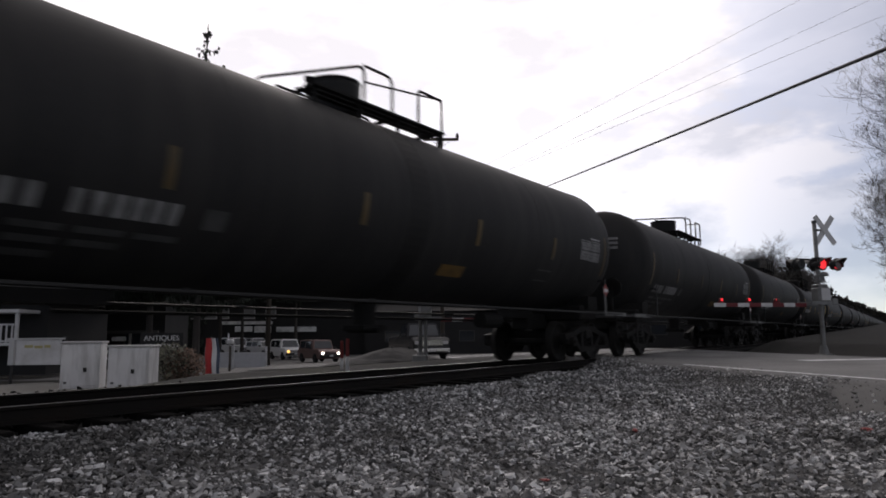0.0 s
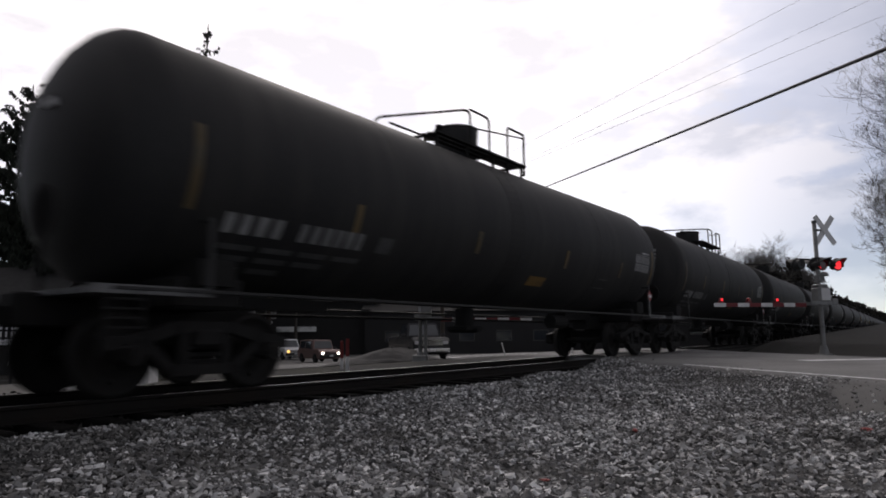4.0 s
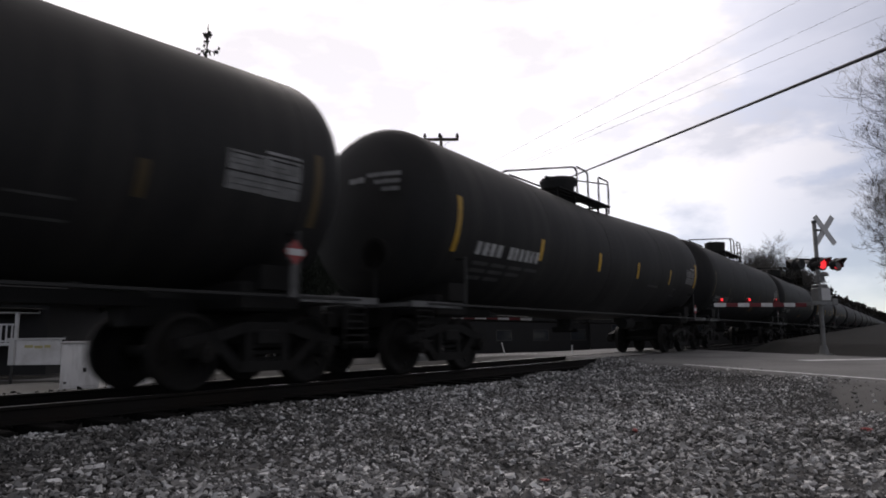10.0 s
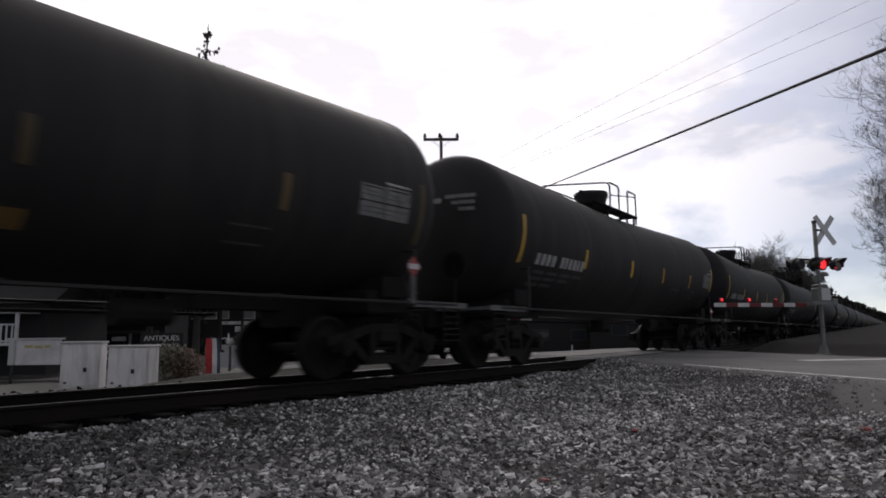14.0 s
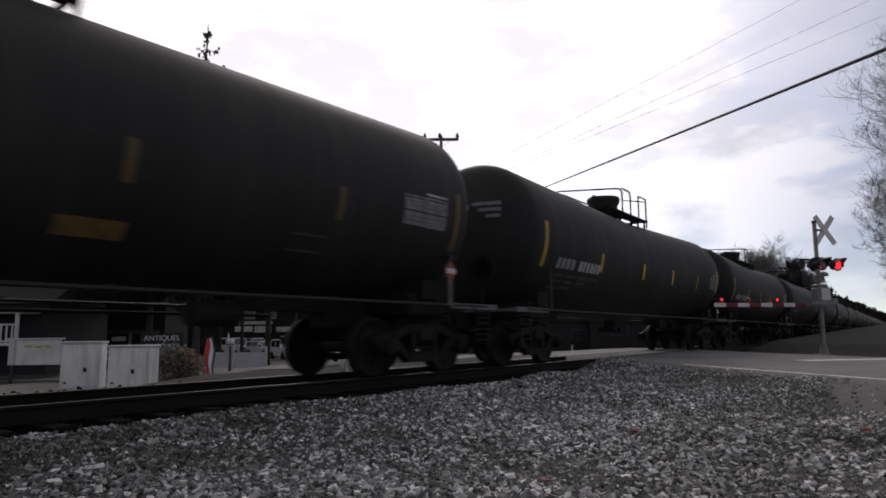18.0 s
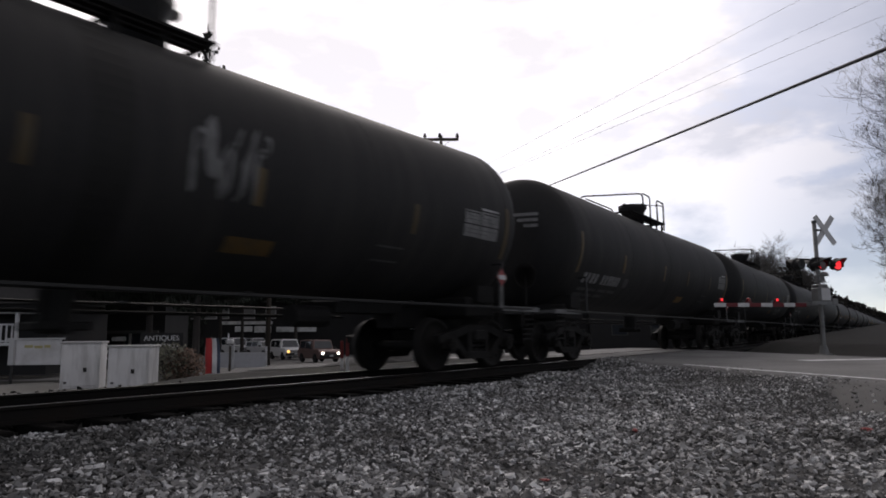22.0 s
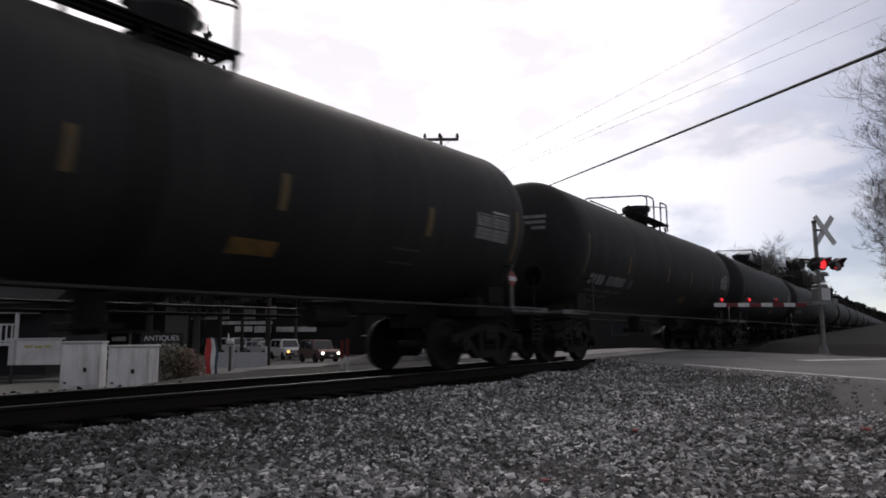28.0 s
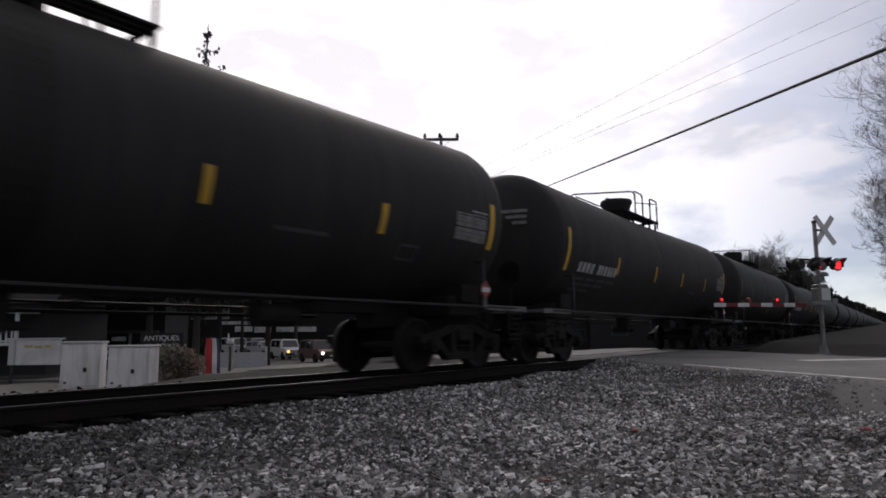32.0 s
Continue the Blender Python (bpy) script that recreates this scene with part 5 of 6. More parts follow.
# ---- trackside furniture beyond the rails ----
def cabinet(at, w, d, h, turn, label):
    cab = thing("utility_cabinet", label, "cabinet", "trackside cabinets", at, turn)
    piece("body", M_CABINET, cab, lambda bm: box(bm, (0, 0, h / 2), (w, d, h - 0.08), 0.02), "pale grey steel body")
    piece("roof", M_CABINET_SIDE, cab, lambda bm: box(bm, (0, 0, h - 0.02), (w + 0.08, d + 0.08, 0.06), 0.012), "overhanging lid")
    piece("door", M_CABINET, cab, lambda bm: box(bm, (0.0, -d / 2 - 0.012, h / 2), (w - 0.12, 0.024, h - 0.24), 0.008), "hinged front door")
    piece("lock", M_BLACK, cab, lambda bm: box(bm, (w * 0.12, -d / 2 - 0.04, h * 0.42), (0.09, 0.04, 0.12), 0.01), "black handle lock")
    piece("hinge", M_BLACK, cab, lambda bm: box(bm, (-w * 0.36, -d / 2 - 0.03, h * 0.16), (0.08, 0.02, 0.05)))
    piece("plinth", M_CONCRETE, cab, lambda bm: box(bm, (0, 0, -0.02), (w + 0.2, d + 0.2, 0.12), 0.01))
    return cab


cabinet((10.75, 12.85, -0.88), 1.05, 0.9, 1.4, -40, "pale grey steel utility cabinet beside the track")
cabinet((11.5, 11.5, -0.88), 1.2, 0.7, 1.28, -55, "pale grey steel utility cabinet with overhanging lid")


def sign_board():
    s = thing("sign_board", "white sign board with faint yellowish lettering on posts", "sign", at=(12.35, 19.3, -1.05), turn=-52)
    piece("board", M_SIGNWHITE, s, lambda bm: box(bm, (0.1, 0, 1.16), (1.6, 0.08, 0.92), 0.01), "plain white panel")
    piece("frame", M_CABINET_SIDE, s, lambda bm: (box(bm, (-0.86, 0, 1.18), (0.2, 0.14, 0.95), 0.01), box(bm, (0, 0, 1.66), (2.1, 0.16, 0.06))), "grey framed end")
    piece("post", M_BLACK, s, lambda bm: rod(bm, (1.03, 0, 0), (1.03, 0, 1.75), 0.06, 8))
    piece("post", M_BLACK, s, lambda bm: rod(bm, (-0.9, 0.1, 0), (-0.9, 0.1, 1.6), 0.05, 8))
    for k, (x, w) in enumerate(((-0.25, 0.3), (0.1, 0.3), (0.42, 0.22))):
        piece("lettering", M_SIGN_YELLOW, s, lambda bm, x=x, w=w: box(bm, (x, -0.045, 1.38 - 0.02 * (k % 2)), (w, 0.01, 0.1)), "faint yellowish bar")


sign_board()


def marker_post(at, h, turn, label):
    m = thing("marker_post", label, "marker post", at=at, turn=turn)
    piece("stake", M_SIGNWHITE, m, lambda bm: box(bm, (0, 0, h * 0.26), (0.075, 0.02, h * 0.52), 0.004), "white lower half")
    piece("cap", M_ORANGE, m, lambda bm: (box(bm, (0, 0, h * 0.76), (0.085, 0.03, h * 0.48), 0.006)), "red upper half")


marker_post((12.1, 3.58, -0.32), 0.88, -55, "flexible marker post, red above white")
marker_post((12.9, 4.5, -0.42), 0.92, -50, "weathered red marker post beside another")


def shrub(at, size, seed, mat, label):
    rng = random.Random(seed)
    s = thing("shrub", label, "shrub", at=at)
    segs = []
    for k in range(14):
        a = rng.uniform(0, 2 * math.pi)
        branch_tubes((0, 0, 0), (math.cos(a) * 0.7, math.sin(a) * 0.7, 1), size * 0.8, 0.018, 1, rng, segs)
    v, f = tubes_mesh(segs, 3)
    mesh_of("stem_work", v, f, M_BARK, s)
    lv, lf = [], []
    for _ in range(1500):
        a, u = rng.uniform(0, 2 * math.pi), rng.random() ** 0.5
        hh = rng.random()
        rad = size * 0.72 * u * math.sqrt(max(0.0, 1 - (hh - 0.35) ** 2 / 0.5))
        c = Vector((rad * math.cos(a), rad * math.sin(a), size * (0.05 + hh * rng.uniform(0.85, 1.1))))
        d1 = Vector((rng.gauss(0, 1), rng.gauss(0, 1), rng.gauss(0, 1))).normalized() * rng.uniform(0.025, 0.06)
        d2 = d1.orthogonal().normalized() * rng.uniform(0.03, 0.08)
        o = len(lv)
        lv.extend([c - d1, c + d2, c + d1, c - d2])
        lf.append((o, o + 1, o + 2, o + 3))
    mesh_of("foliage", lv, lf, mat, s, "small winter leaves")


shrub((14.55, 14.3, -0.95), 1.25, 31, M_BUSH_G, "dull green rounded shrub beside the cabinets")
shrub((14.95, 14.0, -0.95), 1.05, 32, M_BUSH_R, "russet brown shrub beside a green one")


def feather_flag():
    """A tall curved advertising banner; the cloth swings about its pole."""
    flag = thing("feather_flag", "red and white feather banner on a thin curved pole", "flag", at=(17.75, 16.65, -1.0))
    piece("pole", M_GALV, flag, lambda bm: tube(bm, [Vector((0, 0, 0)), Vector((0, 0, 0.8)), Vector((0.02, 0, 1.2)), Vector((0.12, 0, 1.5)), Vector((0.35, 0, 1.62))], 0.018, 6), "thin pole")
    cloth = None
    for name, mat, x0, x1, lab in (("banner", M_FLAG_RED, 0.03, 0.3, "red cloth with white and blue bands"), ("white_band", M_FLAG_WHITE, 0.3, 0.5, "white band"), ("blue_band", M_FLAG_BLUE, 0.5, 0.62, "dark blue band")):
        verts, faces = [], []
        n = 12
        for side in (-0.006, 0.006):
            for i in range(n + 1):
                z = 0.12 + 1.45 * i / n
                k = 1 - 0.15 * (i / n) ** 3
                for x in (x0, x1):
                    verts.append((x * k, side + 0.05 * math.sin(5.0 * z + 5 * x), z))
        m = 2 * (n + 1)
        for i in range(n):
            a = 2 * i
            faces.append((a, a + 1, a + 3, a + 2))
            faces.append((m + a, m + a + 2, m + a + 3, m + a + 1))
            faces.append((a, a + 2, m + a + 2, m + a))
            faces.append((a + 1, m + a + 1, m + a + 3, a + 3))
        ob = mesh_of(name, verts, faces, mat, flag if cloth is None else cloth, lab, True)
        cloth = cloth or ob
    return cloth


FLAG_CLOTH = feather_flag()


def mailbox():
    m = thing("mailbox", "white mailbox on a timber post", "mailbox", at=(21.2, 19.4, ground_z(21.2, 19.4)), turn=-50)
    piece("post", M_POLE, m, lambda bm: box(bm, (0, 0, 0.6), (0.1, 0.1, 1.2), 0.008))
    piece("box", M_SIGNWHITE, m, lambda bm: (box(bm, (0, 0, 1.4), (0.28, 0.5, 0.24), 0.05), box(bm, (-0.1, 0, 1.65), (0.05, 0.1, 0.3))), "white metal box with its flag raised")


mailbox()


def panel_sign():
    s = thing("sign_board", "grey-backed board between two white posts", "sign", at=(26.4, 25.2, ground_z(26.4, 25.2)), turn=-51)
    piece("board", M_PANELGREY, s, lambda bm: box(bm, (0.0, 0, 0.5), (3.2, 0.03, 0.85), 0.004), "plain grey board")
    for x in (-0.3, 1.6):
        piece("post", M_SIGNWHITE, s, lambda bm, x=x: box(bm, (x, -0.06, 0.65), (0.13, 0.1, 1.3), 0.008), "white post")
    piece("top_rail", M_SIGNWHITE, s, lambda bm: box(bm, (0.0, -0.01, 0.94), (3.25, 0.05, 0.05)))


panel_sign()


def stake(at, tilt):
    s = thing("wooden_stake", "short pale leaning survey stake", "stake", at=at)
    piece("stick", M_SIGNWHITE, s, lambda bm: rod(bm, (0, 0, -0.1), (tilt, 0, 0.45), 0.025, 6), "pale stick")


stake((23.1, 5.4, -0.15), -0.28)
stake((21.4, 1.9, -0.2), 0.02)


# ---- vehicles: +x forward, origin on the ground under the middle ----
def vehicle(at, heading, L, W, H, hood_h, paint, label, category, lights, boxy=True, pickup=False):
    car = thing(category.replace(" ", "_"), label, category, "waiting vehicles", at, heading)
    wr = 0.36

    def body(bm):
        prof = [(-L / 2, 0.45), (-L / 2, hood_h), (L / 2 - 0.25, hood_h), (L / 2, hood_h - 0.18), (L / 2, 0.45), (L / 2 - 0.2, 0.3), (-L / 2 + 0.2, 0.3)]
        sides = [[bm.verts.new((x, s * (W / 2 - (0.05 if z < 0.5 else 0.0)), z)) for x, z in prof] for s in (-1, 1)]
        for i in range(len(prof)):
            j = (i + 1) % len(prof)
            bm.faces.new((sides[0][i], sides[0][j], sides[1][j], sides[1][i]))
        bm.faces.new(sides[0])
        bm.faces.new(sides[1][::-1])
        bmesh.ops.recalc_face_normals(bm, faces=bm.faces[:])
        bmesh.ops.bevel(bm, geom=bm.edges[:], offset=0.06, segments=2, affect="EDGES")
    piece("body", paint, car, body, "painted body", False)
    cx0, cx1 = (-0.4, L / 2 - 1.35) if pickup else (-L / 2 + 0.05, L / 2 - 1.25)
    rake = 0.3 if boxy else 0.6

    def cabin(bm):
        low = [(cx0, -W / 2 + 0.06), (cx1, -W / 2 + 0.06), (cx1, W / 2 - 0.06), (cx0, W / 2 - 0.06)]
        top = [(cx0 + 0.15, -W / 2 + 0.2), (cx1 - rake, -W / 2 + 0.2), (cx1 - rake, W / 2 - 0.2), (cx0 + 0.15, W / 2 - 0.2)]
        a = [bm.verts.new((x, y, hood_h - 0.02)) for x, y in low]
        b = [bm.verts.new((x, y, H)) for x, y in top]
        for i in range(4):
            j = (i + 1) % 4
            bm.faces.new((a[i], a[j], b[j], b[i]))
        bm.faces.new(b)
        bm.faces.new(a[::-1])
        bmesh.ops.recalc_face_normals(bm, faces=bm.faces[:])
        bmesh.ops.bevel(bm, geom=bm.edges[:], offset=0.05, segments=2, affect="EDGES")
    piece("cabin", paint, car, cabin)
    hh = H - hood_h

    def pane(bm, q, out):
        vs = [bm.verts.new(Vector(p) + Vector(out)) for p in q]
        bm.faces.new(vs)
        r = bmesh.ops.extrude_face_region(bm, geom=bm.faces[:])
        bmesh.ops.translate(bm, verts=[v for v in r["geom"] if isinstance(v, bmesh.types.BMVert)], vec=Vector(out) * -2)
        bmesh.ops.recalc_face_normals(bm, faces=bm.faces[:])

    def lerp_pt(z, s):
        t = (z - hood_h) / hh
        return cx1 - rake * t, s * (W / 2 - 0.06 - 0.14 * t)
    z0, z1 = hood_h + 0.08, H - 0.1
    (xa, ya), (xb, yb) = lerp_pt(z0, 1), lerp_pt(z1, 1)
    piece("windshield", M_WINDSHIELD, car, lambda bm: pane(bm, [(xa, -ya + 0.1, z0), (xa, ya - 0.1, z0), (xb, yb - 0.1, z1), (xb, -yb + 0.1, z1)], (0.012, 0, 0.004)), "windshield with the sky's reflection put into its colour")
    for s in (-1, 1):
        span = cx1 - rake - 0.2 - (cx0 + 0.3)
        n = 1 if pickup else 2
        for i in range(n):
            x0 = cx0 + 0.3 + span * i / n
            x1 = x0 + span / n - 0.1
            piece("side_window", M_GLASS, car, lambda bm, s=s, x0=x0, x1=x1: pane(bm, [(x0, s * ya, z0), (x1, s * ya, z0), (x1, s * yb, z1), (x0, s * yb, z1)], (0, 0.012 * s, 0.003)))
        piece("mirror", M_BLACK, car, lambda bm, s=s: box(bm, (cx1 - 0.15, s * (W / 2 + 0.1), hood_h + 0.12), (0.1, 0.2, 0.14), 0.02))
        for x in (-L / 2 + 0.85, L / 2 - 0.9):
            tyre = piece("wheel", M_TYRE, car, lambda bm, s=s, x=x: lathe(bm, [(s * (W / 2 - 0.2), 0.2), (s * (W / 2 - 0.2), wr - 0.02), (s * (W / 2 - 0.17), wr), (s * (W / 2 - 0.02), wr), (s * (W / 2 + 0.01), wr - 0.04), (s * (W / 2), 0.2)], 18, "y", (x, 0, wr)), "black tyre", True)
            piece("rim", M_GALV, tyre, lambda bm, s=s, x=x: lathe(bm, [(s * (W / 2 - 0.1), 0.21), (s * (W / 2 - 0.03), 0.2), (s * (W / 2 - 0.05), 0.05), (s * (W / 2), 0.03)], 12, "y", (x, 0, wr)))
        if lights != "none":
            piece("headlight", M_HEADLIGHT if lights == "white" else M_AMBER, car, lambda bm, s=s: rod(bm, (L / 2 - 0.04, s * (W / 2 - 0.28), hood_h - 0.28), (L / 2 + 0.02, s * (W / 2 - 0.28), hood_h - 0.28), 0.11, 12), "lit headlight")
        else:
            piece("headlight", M_LAMP_DULL, car, lambda bm, s=s: box(bm, (L / 2, s * (W / 2 - 0.25), hood_h - 0.28), (0.05, 0.3, 0.18), 0.01), "unlit headlight")
    piece("grille", M_CHROME if pickup else M_BLACK, car, lambda bm: [box(bm, (L / 2 + 0.005, 0, hood_h - 0.2 - 0.07 * k), (0.03, W - 0.8, 0.035)) for k in range(4)], "slatted grille")
    piece("bumper", M_CHROME if pickup else M_BLACK, car, lambda bm: box(bm, (L / 2 + 0.05, 0, 0.52), (0.16, W - 0.06, 0.2), 0.04), "chrome bumper" if pickup else "dark bumper")
    piece("number_plate", M_SIGNWHITE, car, lambda bm: box(bm, (L / 2 + 0.14, 0, 0.54), (0.01, 0.3, 0.14)), "blank pale plate")
    return car


def face_to_eye(x, y, off):
    return math.degrees(math.atan2(EYE.y - y, EYE.x - x)) + off


vehicle((38.4, 30.5, ground_z(38.4, 30.5) + 0.03), face_to_eye(38.4, 30.5, 24), 4.3, 1.85, 1.72, 1.0, M_MAROON, "dull maroon boxy off-road car with lit headlights", "car", "white")
vehicle((43.0, 39.1, ground_z(43.0, 39.1) + 0.03), face_to_eye(43.0, 39.1, 20), 4.5, 1.85, 1.8, 1.02, M_CARWHITE, "white off-road car with amber lamps lit", "car", "amber")
vehicle((46.4, 50.2, ground_z(46.4, 50.2) + 0.03), face_to_eye(46.4, 50.2, 30), 4.4, 1.8, 1.95, 1.15, M_CARWHITE, "white parked van facing the crossing", "van", "none", False)
vehicle((48.9, 50.2, ground_z(48.9, 50.2) + 0.03), face_to_eye(48.9, 50.2, 30), 4.4, 1.8, 1.9, 1.1, M_SILVER, "silver parked car in a row", "car", "none", False)
vehicle((46.6, 46.4, ground_z(46.6, 46.4) + 0.03), face_to_eye(46.6, 46.4, 35), 4.3, 1.75, 1.6, 1.0, M_CARWHITE, "white parked hatchback in a row", "car", "none", False)
vehicle((30.2, 14.9, ground_z(30.2, 14.9) + 0.03), face_to_eye(30.2, 14.9, 16), 5.4, 2.0, 1.95, 1.2, M_CARDARK, "dark pickup truck with chrome bumper waiting at the crossing", "pickup truck", "none", True, True)


# ---- buildings beyond the road ----
def wall_with_windows(parent, L, H, mat, windows, glass, deep=0.14):
    piece("front_wall", mat, parent, lambda bm: box(bm, (0, 0.15, H / 2), (L, 0.3, H)), "")
    for x, z, w, h in windows:
        win = piece("window", M_TRIM_DARK if glass is M_GLASS else M_SIGNWHITE, parent, lambda bm, x=x, z=z, w=w, h=h: (box(bm, (x - w / 2, -0.02, z), (0.07, 0.06, h)), box(bm, (x + w / 2, -0.02, z), (0.07, 0.06, h)),
                    box(bm, (x, -0.02, z + h / 2), (w, 0.06, 0.07)), box(bm, (x, -0.03, z - h / 2), (w + 0.1, 0.1, 0.07))), "window frame")
        piece("pane", glass, win, lambda bm, x=x, z=z, w=w, h=h: box(bm, (x, -0.008, z), (w, 0.016, h)))


def shop(at, turn, L, H, D, mat, windows, glass, label, roof_h=1.6):
    b = thing("shop_building", label, "building", "buildings beyond the road", at, turn)
    wall_with_windows(b, L, H, mat, windows, glass)
    piece("side_wall", mat, b, lambda bm: box(bm, (-L / 2 + 0.15, D / 2 + 0.15, H / 2), (0.3, D - 0.3, H)))
    piece("side_wall", mat, b, lambda bm: box(bm, (L / 2 - 0.15, D / 2 + 0.15, H / 2), (0.3, D - 0.3, H)))

    def roof(bm):
        q = [(-L / 2 - 0.4, -0.5, H), (L / 2 + 0.4, -0.5, H), (L / 2 + 0.4, D + 0.5, H), (-L / 2 - 0.4, D + 0.5, H), (-L / 2 - 0.4, D / 2, H + roof_h), (L / 2 + 0.4, D / 2, H + roof_h)]
        v = [bm.verts.new(p) for p in q]
        for f in ((0, 1, 5, 4), (3, 4, 5, 2), (0, 4, 3), (1, 2, 5), (0, 3, 2, 1)):
            bm.faces.new([v[i] for i in f])
        bmesh.ops.recalc_face_normals(bm, faces=bm.faces[:])
    piece("roof", M_ROOF, b, roof, "dark shingled roof")
    return b


SHOP_WINDOWS = ((-8.3, 1.2), (-4.9, 1.3), (-3.4, 1.3), (-1.9, 1.0), (0.9, 1.2), (3.3, 1.1))


def make_shop_sign():
    s = thing("shop_sign", "dark sign board with white lettering on two posts", "sign", at=(18.25, 20.45, -1.05), turn=-52)
    sign = piece("sign_panel", M_WALL_DARK, s, lambda bm: box(bm, (0, 0, 1.5), (1.9, 0.08, 0.75), 0.01), "dark sign panel")
    for x in (-0.85, 0.85):
        piece("post", M_BLACK, s, lambda bm, x=x: box(bm, (x, 0.05, 0.8), (0.09, 0.09, 1.6), 0.008))
    for text, z, size in (("ANTIQUES", 1.53, 0.33), ("COLLECTIBLES", 1.22, 0.225)):
        cu = bpy.data.curves.new("sign_text", "FONT")
        cu.body, cu.size, cu.extrude, cu.align_x = text, size, 0.012, "CENTER"
        cu.materials.append(M_SIGNWHITE)
        tmp = new("sign_text", cu)
        dg = bpy.context.evaluated_depsgraph_get()
        me = bpy.data.meshes.new_from_object(tmp.evaluated_get(dg))
        bpy.data.objects.remove(tmp)
        ob = new("sign_text", me)
        ob.parent = sign
        ob.matrix_basis = pose(0, -0.06, z, 90, 0, 0)
        tagged(ob, "white painted letters")


make_shop_sign()


def make_buildings():
    # dark antiques shop with its sign
    s = shop((24.3, 37.2, -1.5), -52, 9.0, 4.4, 5, M_WALL_DARK, [(-3.5, 1.8, 1.0, 1.2), (-1.8, 1.8, 1.0, 1.2), (0.2, 1.8, 1.0, 1.2), (2.6, 1.8, 1.4, 1.3)], M_GLASS, "dark boarded antiques shop beneath the spruces")
    # posts, plaque and pale odds and ends along the shop front
    for x in (-4.3, -2.1, 0.4, 2.6, 4.3):
        piece("porch_post", M_CONCRETE, s, lambda bm, x=x: box(bm, (x, -0.9, 1.2), (0.14, 0.14, 2.4), 0.01), "grey porch post")
    piece("porch_beam", M_TRIM_DARK, s, lambda bm: box(bm, (0, -0.9, 2.48), (8.8, 0.2, 0.2), 0.01))
    piece("plaque", M_AWNING, s, lambda bm: box(bm, (1.9, -0.95, 2.05), (0.9, 0.06, 0.3), 0.05), "pale oval plaque")
    rr = random.Random(8)
    for k in range(12):
        piece("display_piece", M_AWNING, s, lambda bm: lathe(bm, [(0, 0.12), (0.05, 0.14), (0.1, 0.05), (rr.uniform(0.25, 0.5), 0.04), (0.55, rr.uniform(0.08, 0.18)), (0.62, 0.02)], 8, "z", (-4.1 + 0.74 * k + rr.uniform(-0.25, 0.25), -0.7, 0.25 + rr.uniform(0, 0.7))), "pale ornament set out for sale")
    # white porch of a house
    h = shop((14.7, 31.8, -1.2), -52, 8.0, 3.6, 7, M_WALL_DARK, [(-2, 1.9, 1.0, 1.5), (0.4, 1.9, 1.0, 1.5)], M_PALE_GLASS, "dark house with a white railed porch", 2.2)
    piece("porch_floor", M_SIGNWHITE, h, lambda bm: box(bm, (1.5, -1.0, 1.55), (4.0, 1.7, 0.12)), "pale porch floor")
    piece("porch_roof", M_SIGNWHITE, h, lambda bm: box(bm, (1.5, -1.0, 3.15), (4.2, 1.9, 0.16)), "white porch eave")
    for k in range(16):
        piece("baluster", M_SIGNWHITE, h, lambda bm, k=k: box(bm, (-0.4 + 0.26 * k, -1.8, 2.05), (0.07, 0.05, 0.9)))
    for z in (1.7, 2.5):
        piece("porch_rail", M_SIGNWHITE, h, lambda bm, z=z: box(bm, (1.5, -1.8, z), (4.0, 0.06, 0.08)))
    for x in (-0.45, 3.45):
        piece("porch_post", M_SIGNWHITE, h, lambda bm, x=x: box(bm, (x, -1.8, 2.3), (0.14, 0.14, 1.7)))
    # long low shops across the back street
    row = shop((49.5, 53.5, -1.6), -56, 30.0, 6.0, 9, M_WALL_DARK, [(wx, 4.85, ww, 1.3) for wx, ww in SHOP_WINDOWS], M_DULL_GLASS, "long dark shop row with pale upper windows")
    for x0, x1, z0, z1 in ((-2.2, 3.5, 3.55, 3.9), (-0.6, 1.3, 2.75, 3.35), (1.55, 3.4, 2.65, 3.35), (4.0, 8.4, 2.7, 3.25)):
        piece("shopfront_board", M_AWNING, row, lambda bm, x0=x0, x1=x1, z0=z0, z1=z1: box(bm, ((x0 + x1) / 2, -0.12, (z0 + z1) / 2), (x1 - x0, 0.2, z1 - z0), 0.01), "weathered white shopfront board")
    shop((63.0, 30.0, -1.4), -56, 26.0, 4.6, 9, M_WALL_DARK, [(-10 + 4.0 * i, 1.9, 1.6, 1.1) for i in range(6)], M_GLASS, "long dark commercial building beyond the road")
    shop((72.0, 12.0, -1.0), -62, 18.0, 4.8, 8, M_WALL_DARK, [(-6 + 4.0 * i, 2.0, 1.6, 1.1) for i in range(4)], M_GLASS, "dark low building past the crossing")


make_buildings()


M_LITTER = material("faded_red_plastic", (0.3, 0.05, 0.045), 0.6, vary=0.3)


def litter(at, seed, size):
    rng = random.Random(seed)
    bm = bmesh.new()
    bmesh.ops.create_icosphere(bm, subdivisions=2, radius=size)
    for v in bm.verts:
        v.co = Vector((v.co.x * 1.6, v.co.y, v.co.z * 0.45)) * rng.uniform(0.6, 1.2)
    ob = part("litter", bm, M_LITTER)
    ob.matrix_basis = pose(*at, 0, 0, rng.uniform(0, 180))
    tagged(ob, "crumpled scrap of red litter on the ballast", "litter")


litter((6.37, -5.26, -0.27), 1, 0.032)
litter((7.45, -7.07, -0.27), 2, 0.045)
litter((3.94, -5.5, -0.27), 3, 0.02)


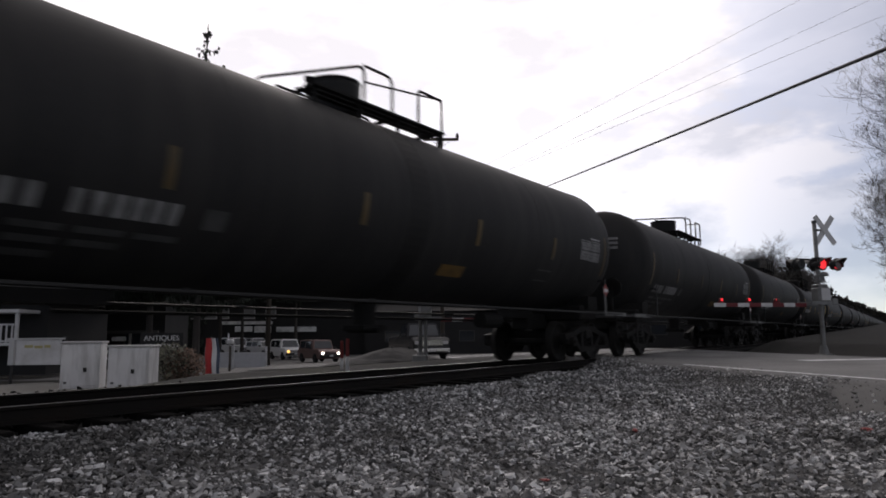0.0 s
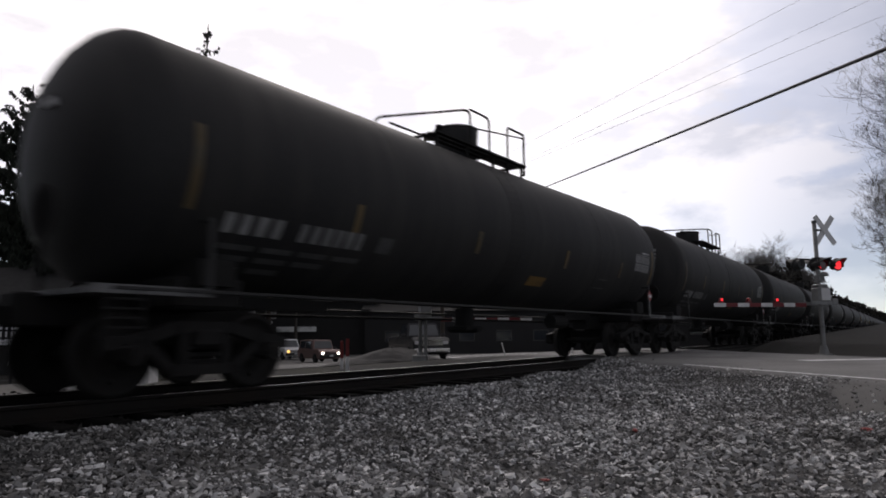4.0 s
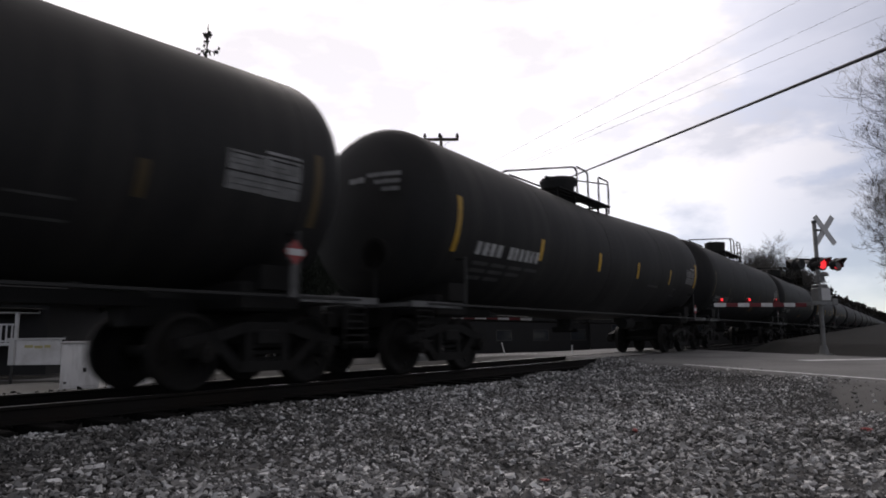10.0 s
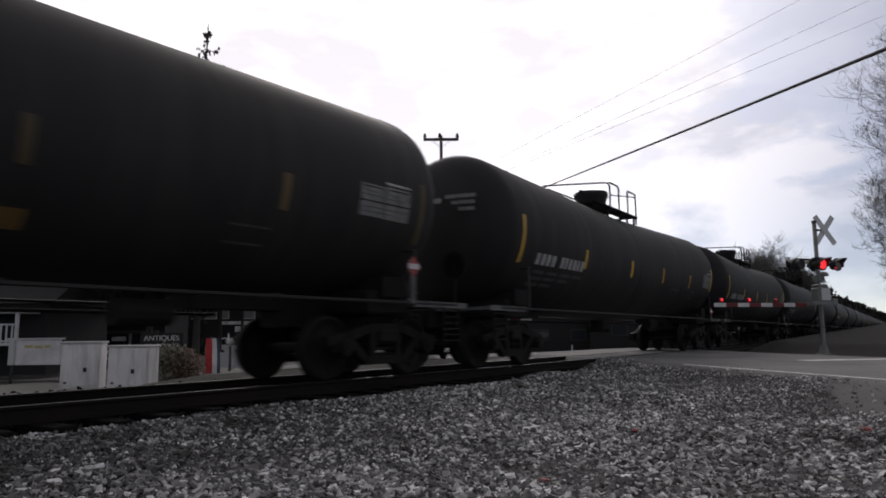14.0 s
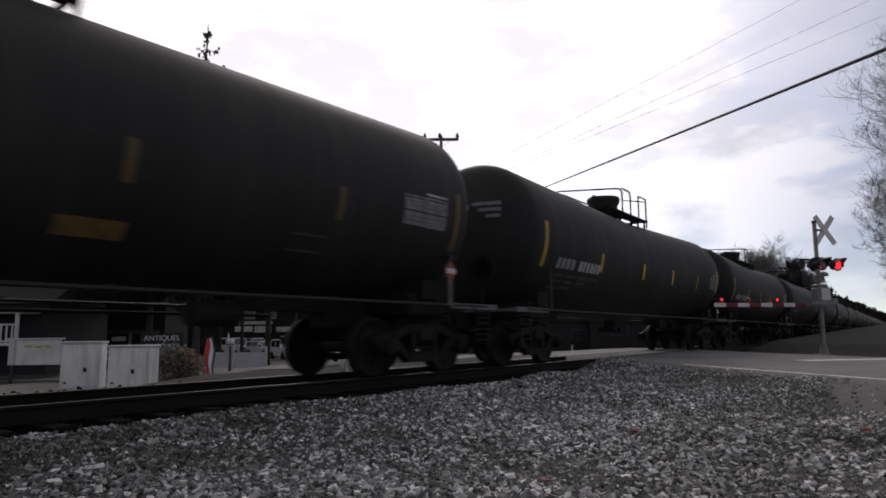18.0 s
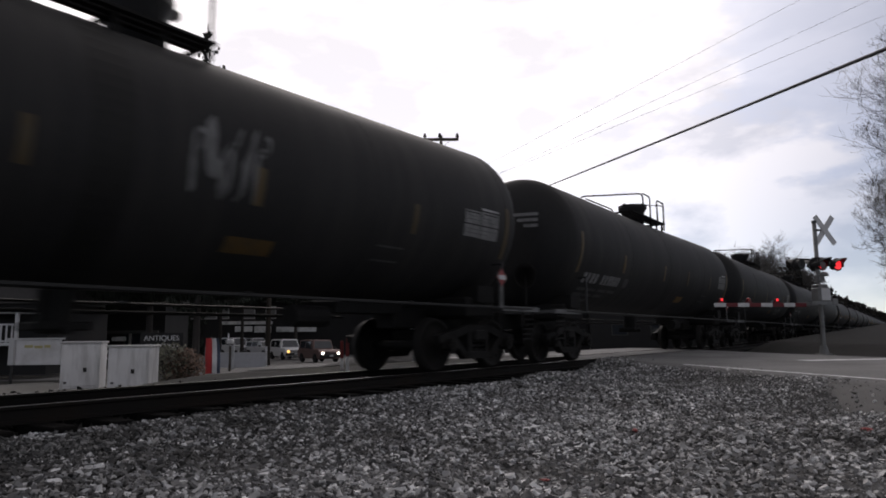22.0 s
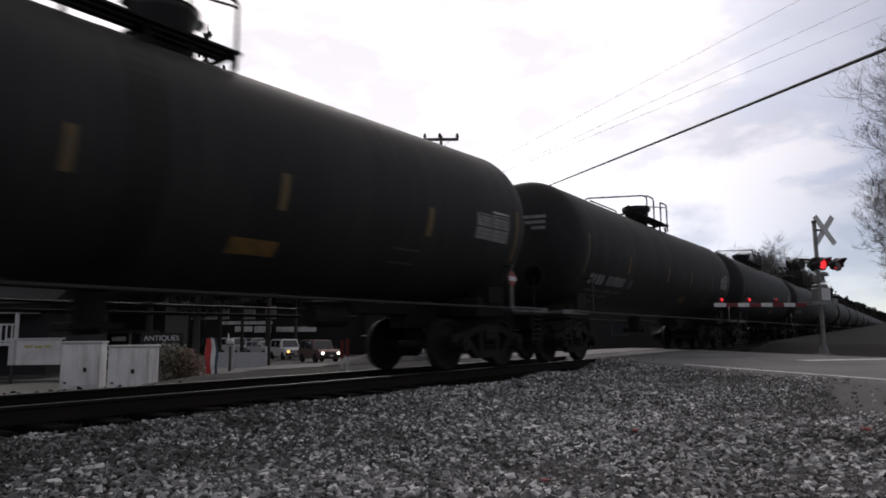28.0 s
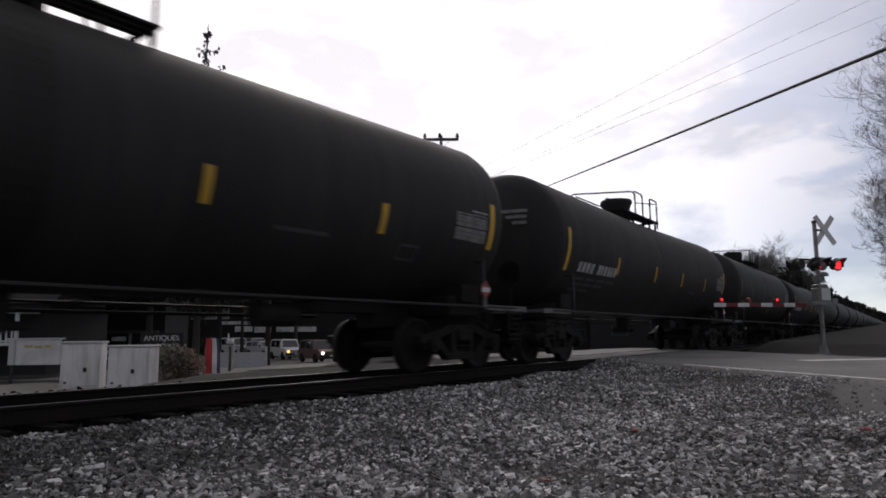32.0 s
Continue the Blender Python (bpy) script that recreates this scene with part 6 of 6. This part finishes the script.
# ---- scrub along the far side of the track ----
def make_scrub():
    rng = np.random.default_rng(9)
    v, f = [], []
    for _ in range(16000):
        x = 75 + 400 * rng.random() ** 1.6
        y = 8 + 0.02 * x + rng.uniform(0, 6)
        top = (2.2 + 1.1 * math.sin(x * 0.21) + 0.7 * math.sin(x * 0.47 + 1)) * (1 + x / 400)
        z = -0.7 + top * rng.random() ** 1.3
        w = rng.uniform(0.25, 0.6)
        a = rng.uniform(0, 3.14)
        d, e = np.array((math.cos(a), math.sin(a), rng.normal(0, 0.5))) * w, np.array((rng.normal(0, 0.3), rng.normal(0, 0.3), 1)) * w
        c, o = np.array((x, y, z)), len(v)
        v += [c - d - e * 0.6, c + d - e * 0.4, c + d * 0.3 + e, c - d * 0.6 + e * 0.7]
        f.append((o, o + 1, o + 2, o + 3))
    # taller thickets beside the line, one clump near and a long row far off
    for k in range(30000):
        if k < 14000:
            x, y = 122 + rng.uniform(-9, 12), 4.2 + 15 * rng.random()
            clump = smooth_step(3.6, 5.6, y) * smooth_step(10.8, 8.2, y)
            top = 6.0 + 5.6 * clump + 0.9 * math.sin(2.1 * y) + 0.6 * math.sin(4.7 * y + x)
        else:
            x, y = 160 + 640 * rng.random() ** 1.3, 4.0 + 4.5 * rng.random()
            top = 7.3 + x / 90 + 0.8 * math.sin(0.13 * x) + 0.6 * math.sin(0.31 * x + 2)
        z = -1.0 + top * rng.random() ** 0.8
        w = rng.uniform(0.12, 0.36) * (1 if k < 14000 else 1.3 + x / 400)
        a = rng.uniform(0, 3.14)
        d, e = np.array((math.cos(a), math.sin(a), rng.normal(0, 0.5))) * w, np.array((rng.normal(0, 0.3), rng.normal(0, 0.3), 1)) * w
        c, o = np.array((x, y, z)), len(v)
        v += [c - d - e * 0.6, c + d - e * 0.4, c + d * 0.3 + e, c - d * 0.6 + e * 0.7]
        f.append((o, o + 1, o + 2, o + 3))
    ob = mesh_of("far_scrub", [tuple(q) for q in v], f, M_SCRUB, None, "tangle of dark winter scrub along the railway")
    tagged(ob, category="scrub", kind="stuff")


M_SCRUB = material("winter_scrub", (0.022, 0.02, 0.017), 0.95, spec=0.1, vary=0.4, island=1.2)
make_scrub()


def make_path():
    xs, ys = [-4 + i for i in range(18)], [9.5 + i for i in range(11)]
    v = [(x + 0.35 * math.sin(1.3 * y) * (x in (xs[0], xs[-1])), y + 0.3 * math.sin(1.7 * x) * (y in (ys[0], ys[-1])), ground_z(x, y) + 0.02) for y in ys for x in xs]
    n = len(xs)
    f = [(j * n + i, j * n + i + 1, (j + 1) * n + i + 1, (j + 1) * n + i) for j in range(len(ys) - 1) for i in range(n - 1)]
    ob = mesh_of("gravel_path", v, f, M_PATH, None, "pale gravel path round the trackside cabinets", True)
    tagged(ob, category="path", kind="structure")


def earth_mound(at, rx, ry, h):
    rng = np.random.default_rng(21)
    n, m = 26, 10
    v, f = [(0, 0, h)], []
    for j in range(1, m + 1):
        r = j / m
        for i in range(n):
            a = 2 * math.pi * i / n
            z = h * (0.5 + 0.5 * math.cos(math.pi * r)) * (1 + 0.18 * math.sin(3 * a + 1) * r) + rng.normal(0, 0.015)
            v.append((rx * r * math.cos(a) * (1 + 0.1 * math.sin(2 * a)), ry * r * math.sin(a), z if j < m else -0.06))
    f += [(0, 1 + i, 1 + (i + 1) % n) for i in range(n)]
    for j in range(m - 1):
        f += [(1 + j * n + i, 1 + (j + 1) * n + i, 1 + (j + 1) * n + (i + 1) % n, 1 + j * n + (i + 1) % n) for i in range(n)]
    ob = mesh_of("earth_mound", v, f, M_GROUND, None, "low grey heap of gravelly earth beyond the track")
    ob.matrix_basis = pose(*at, 0, 0, -40)
    tagged(ob, category="earth mound")


make_path()
earth_mound((19.9, 8.4, ground_z(19.9, 8.4)), 2.6, 1.5, 0.55)


motions()
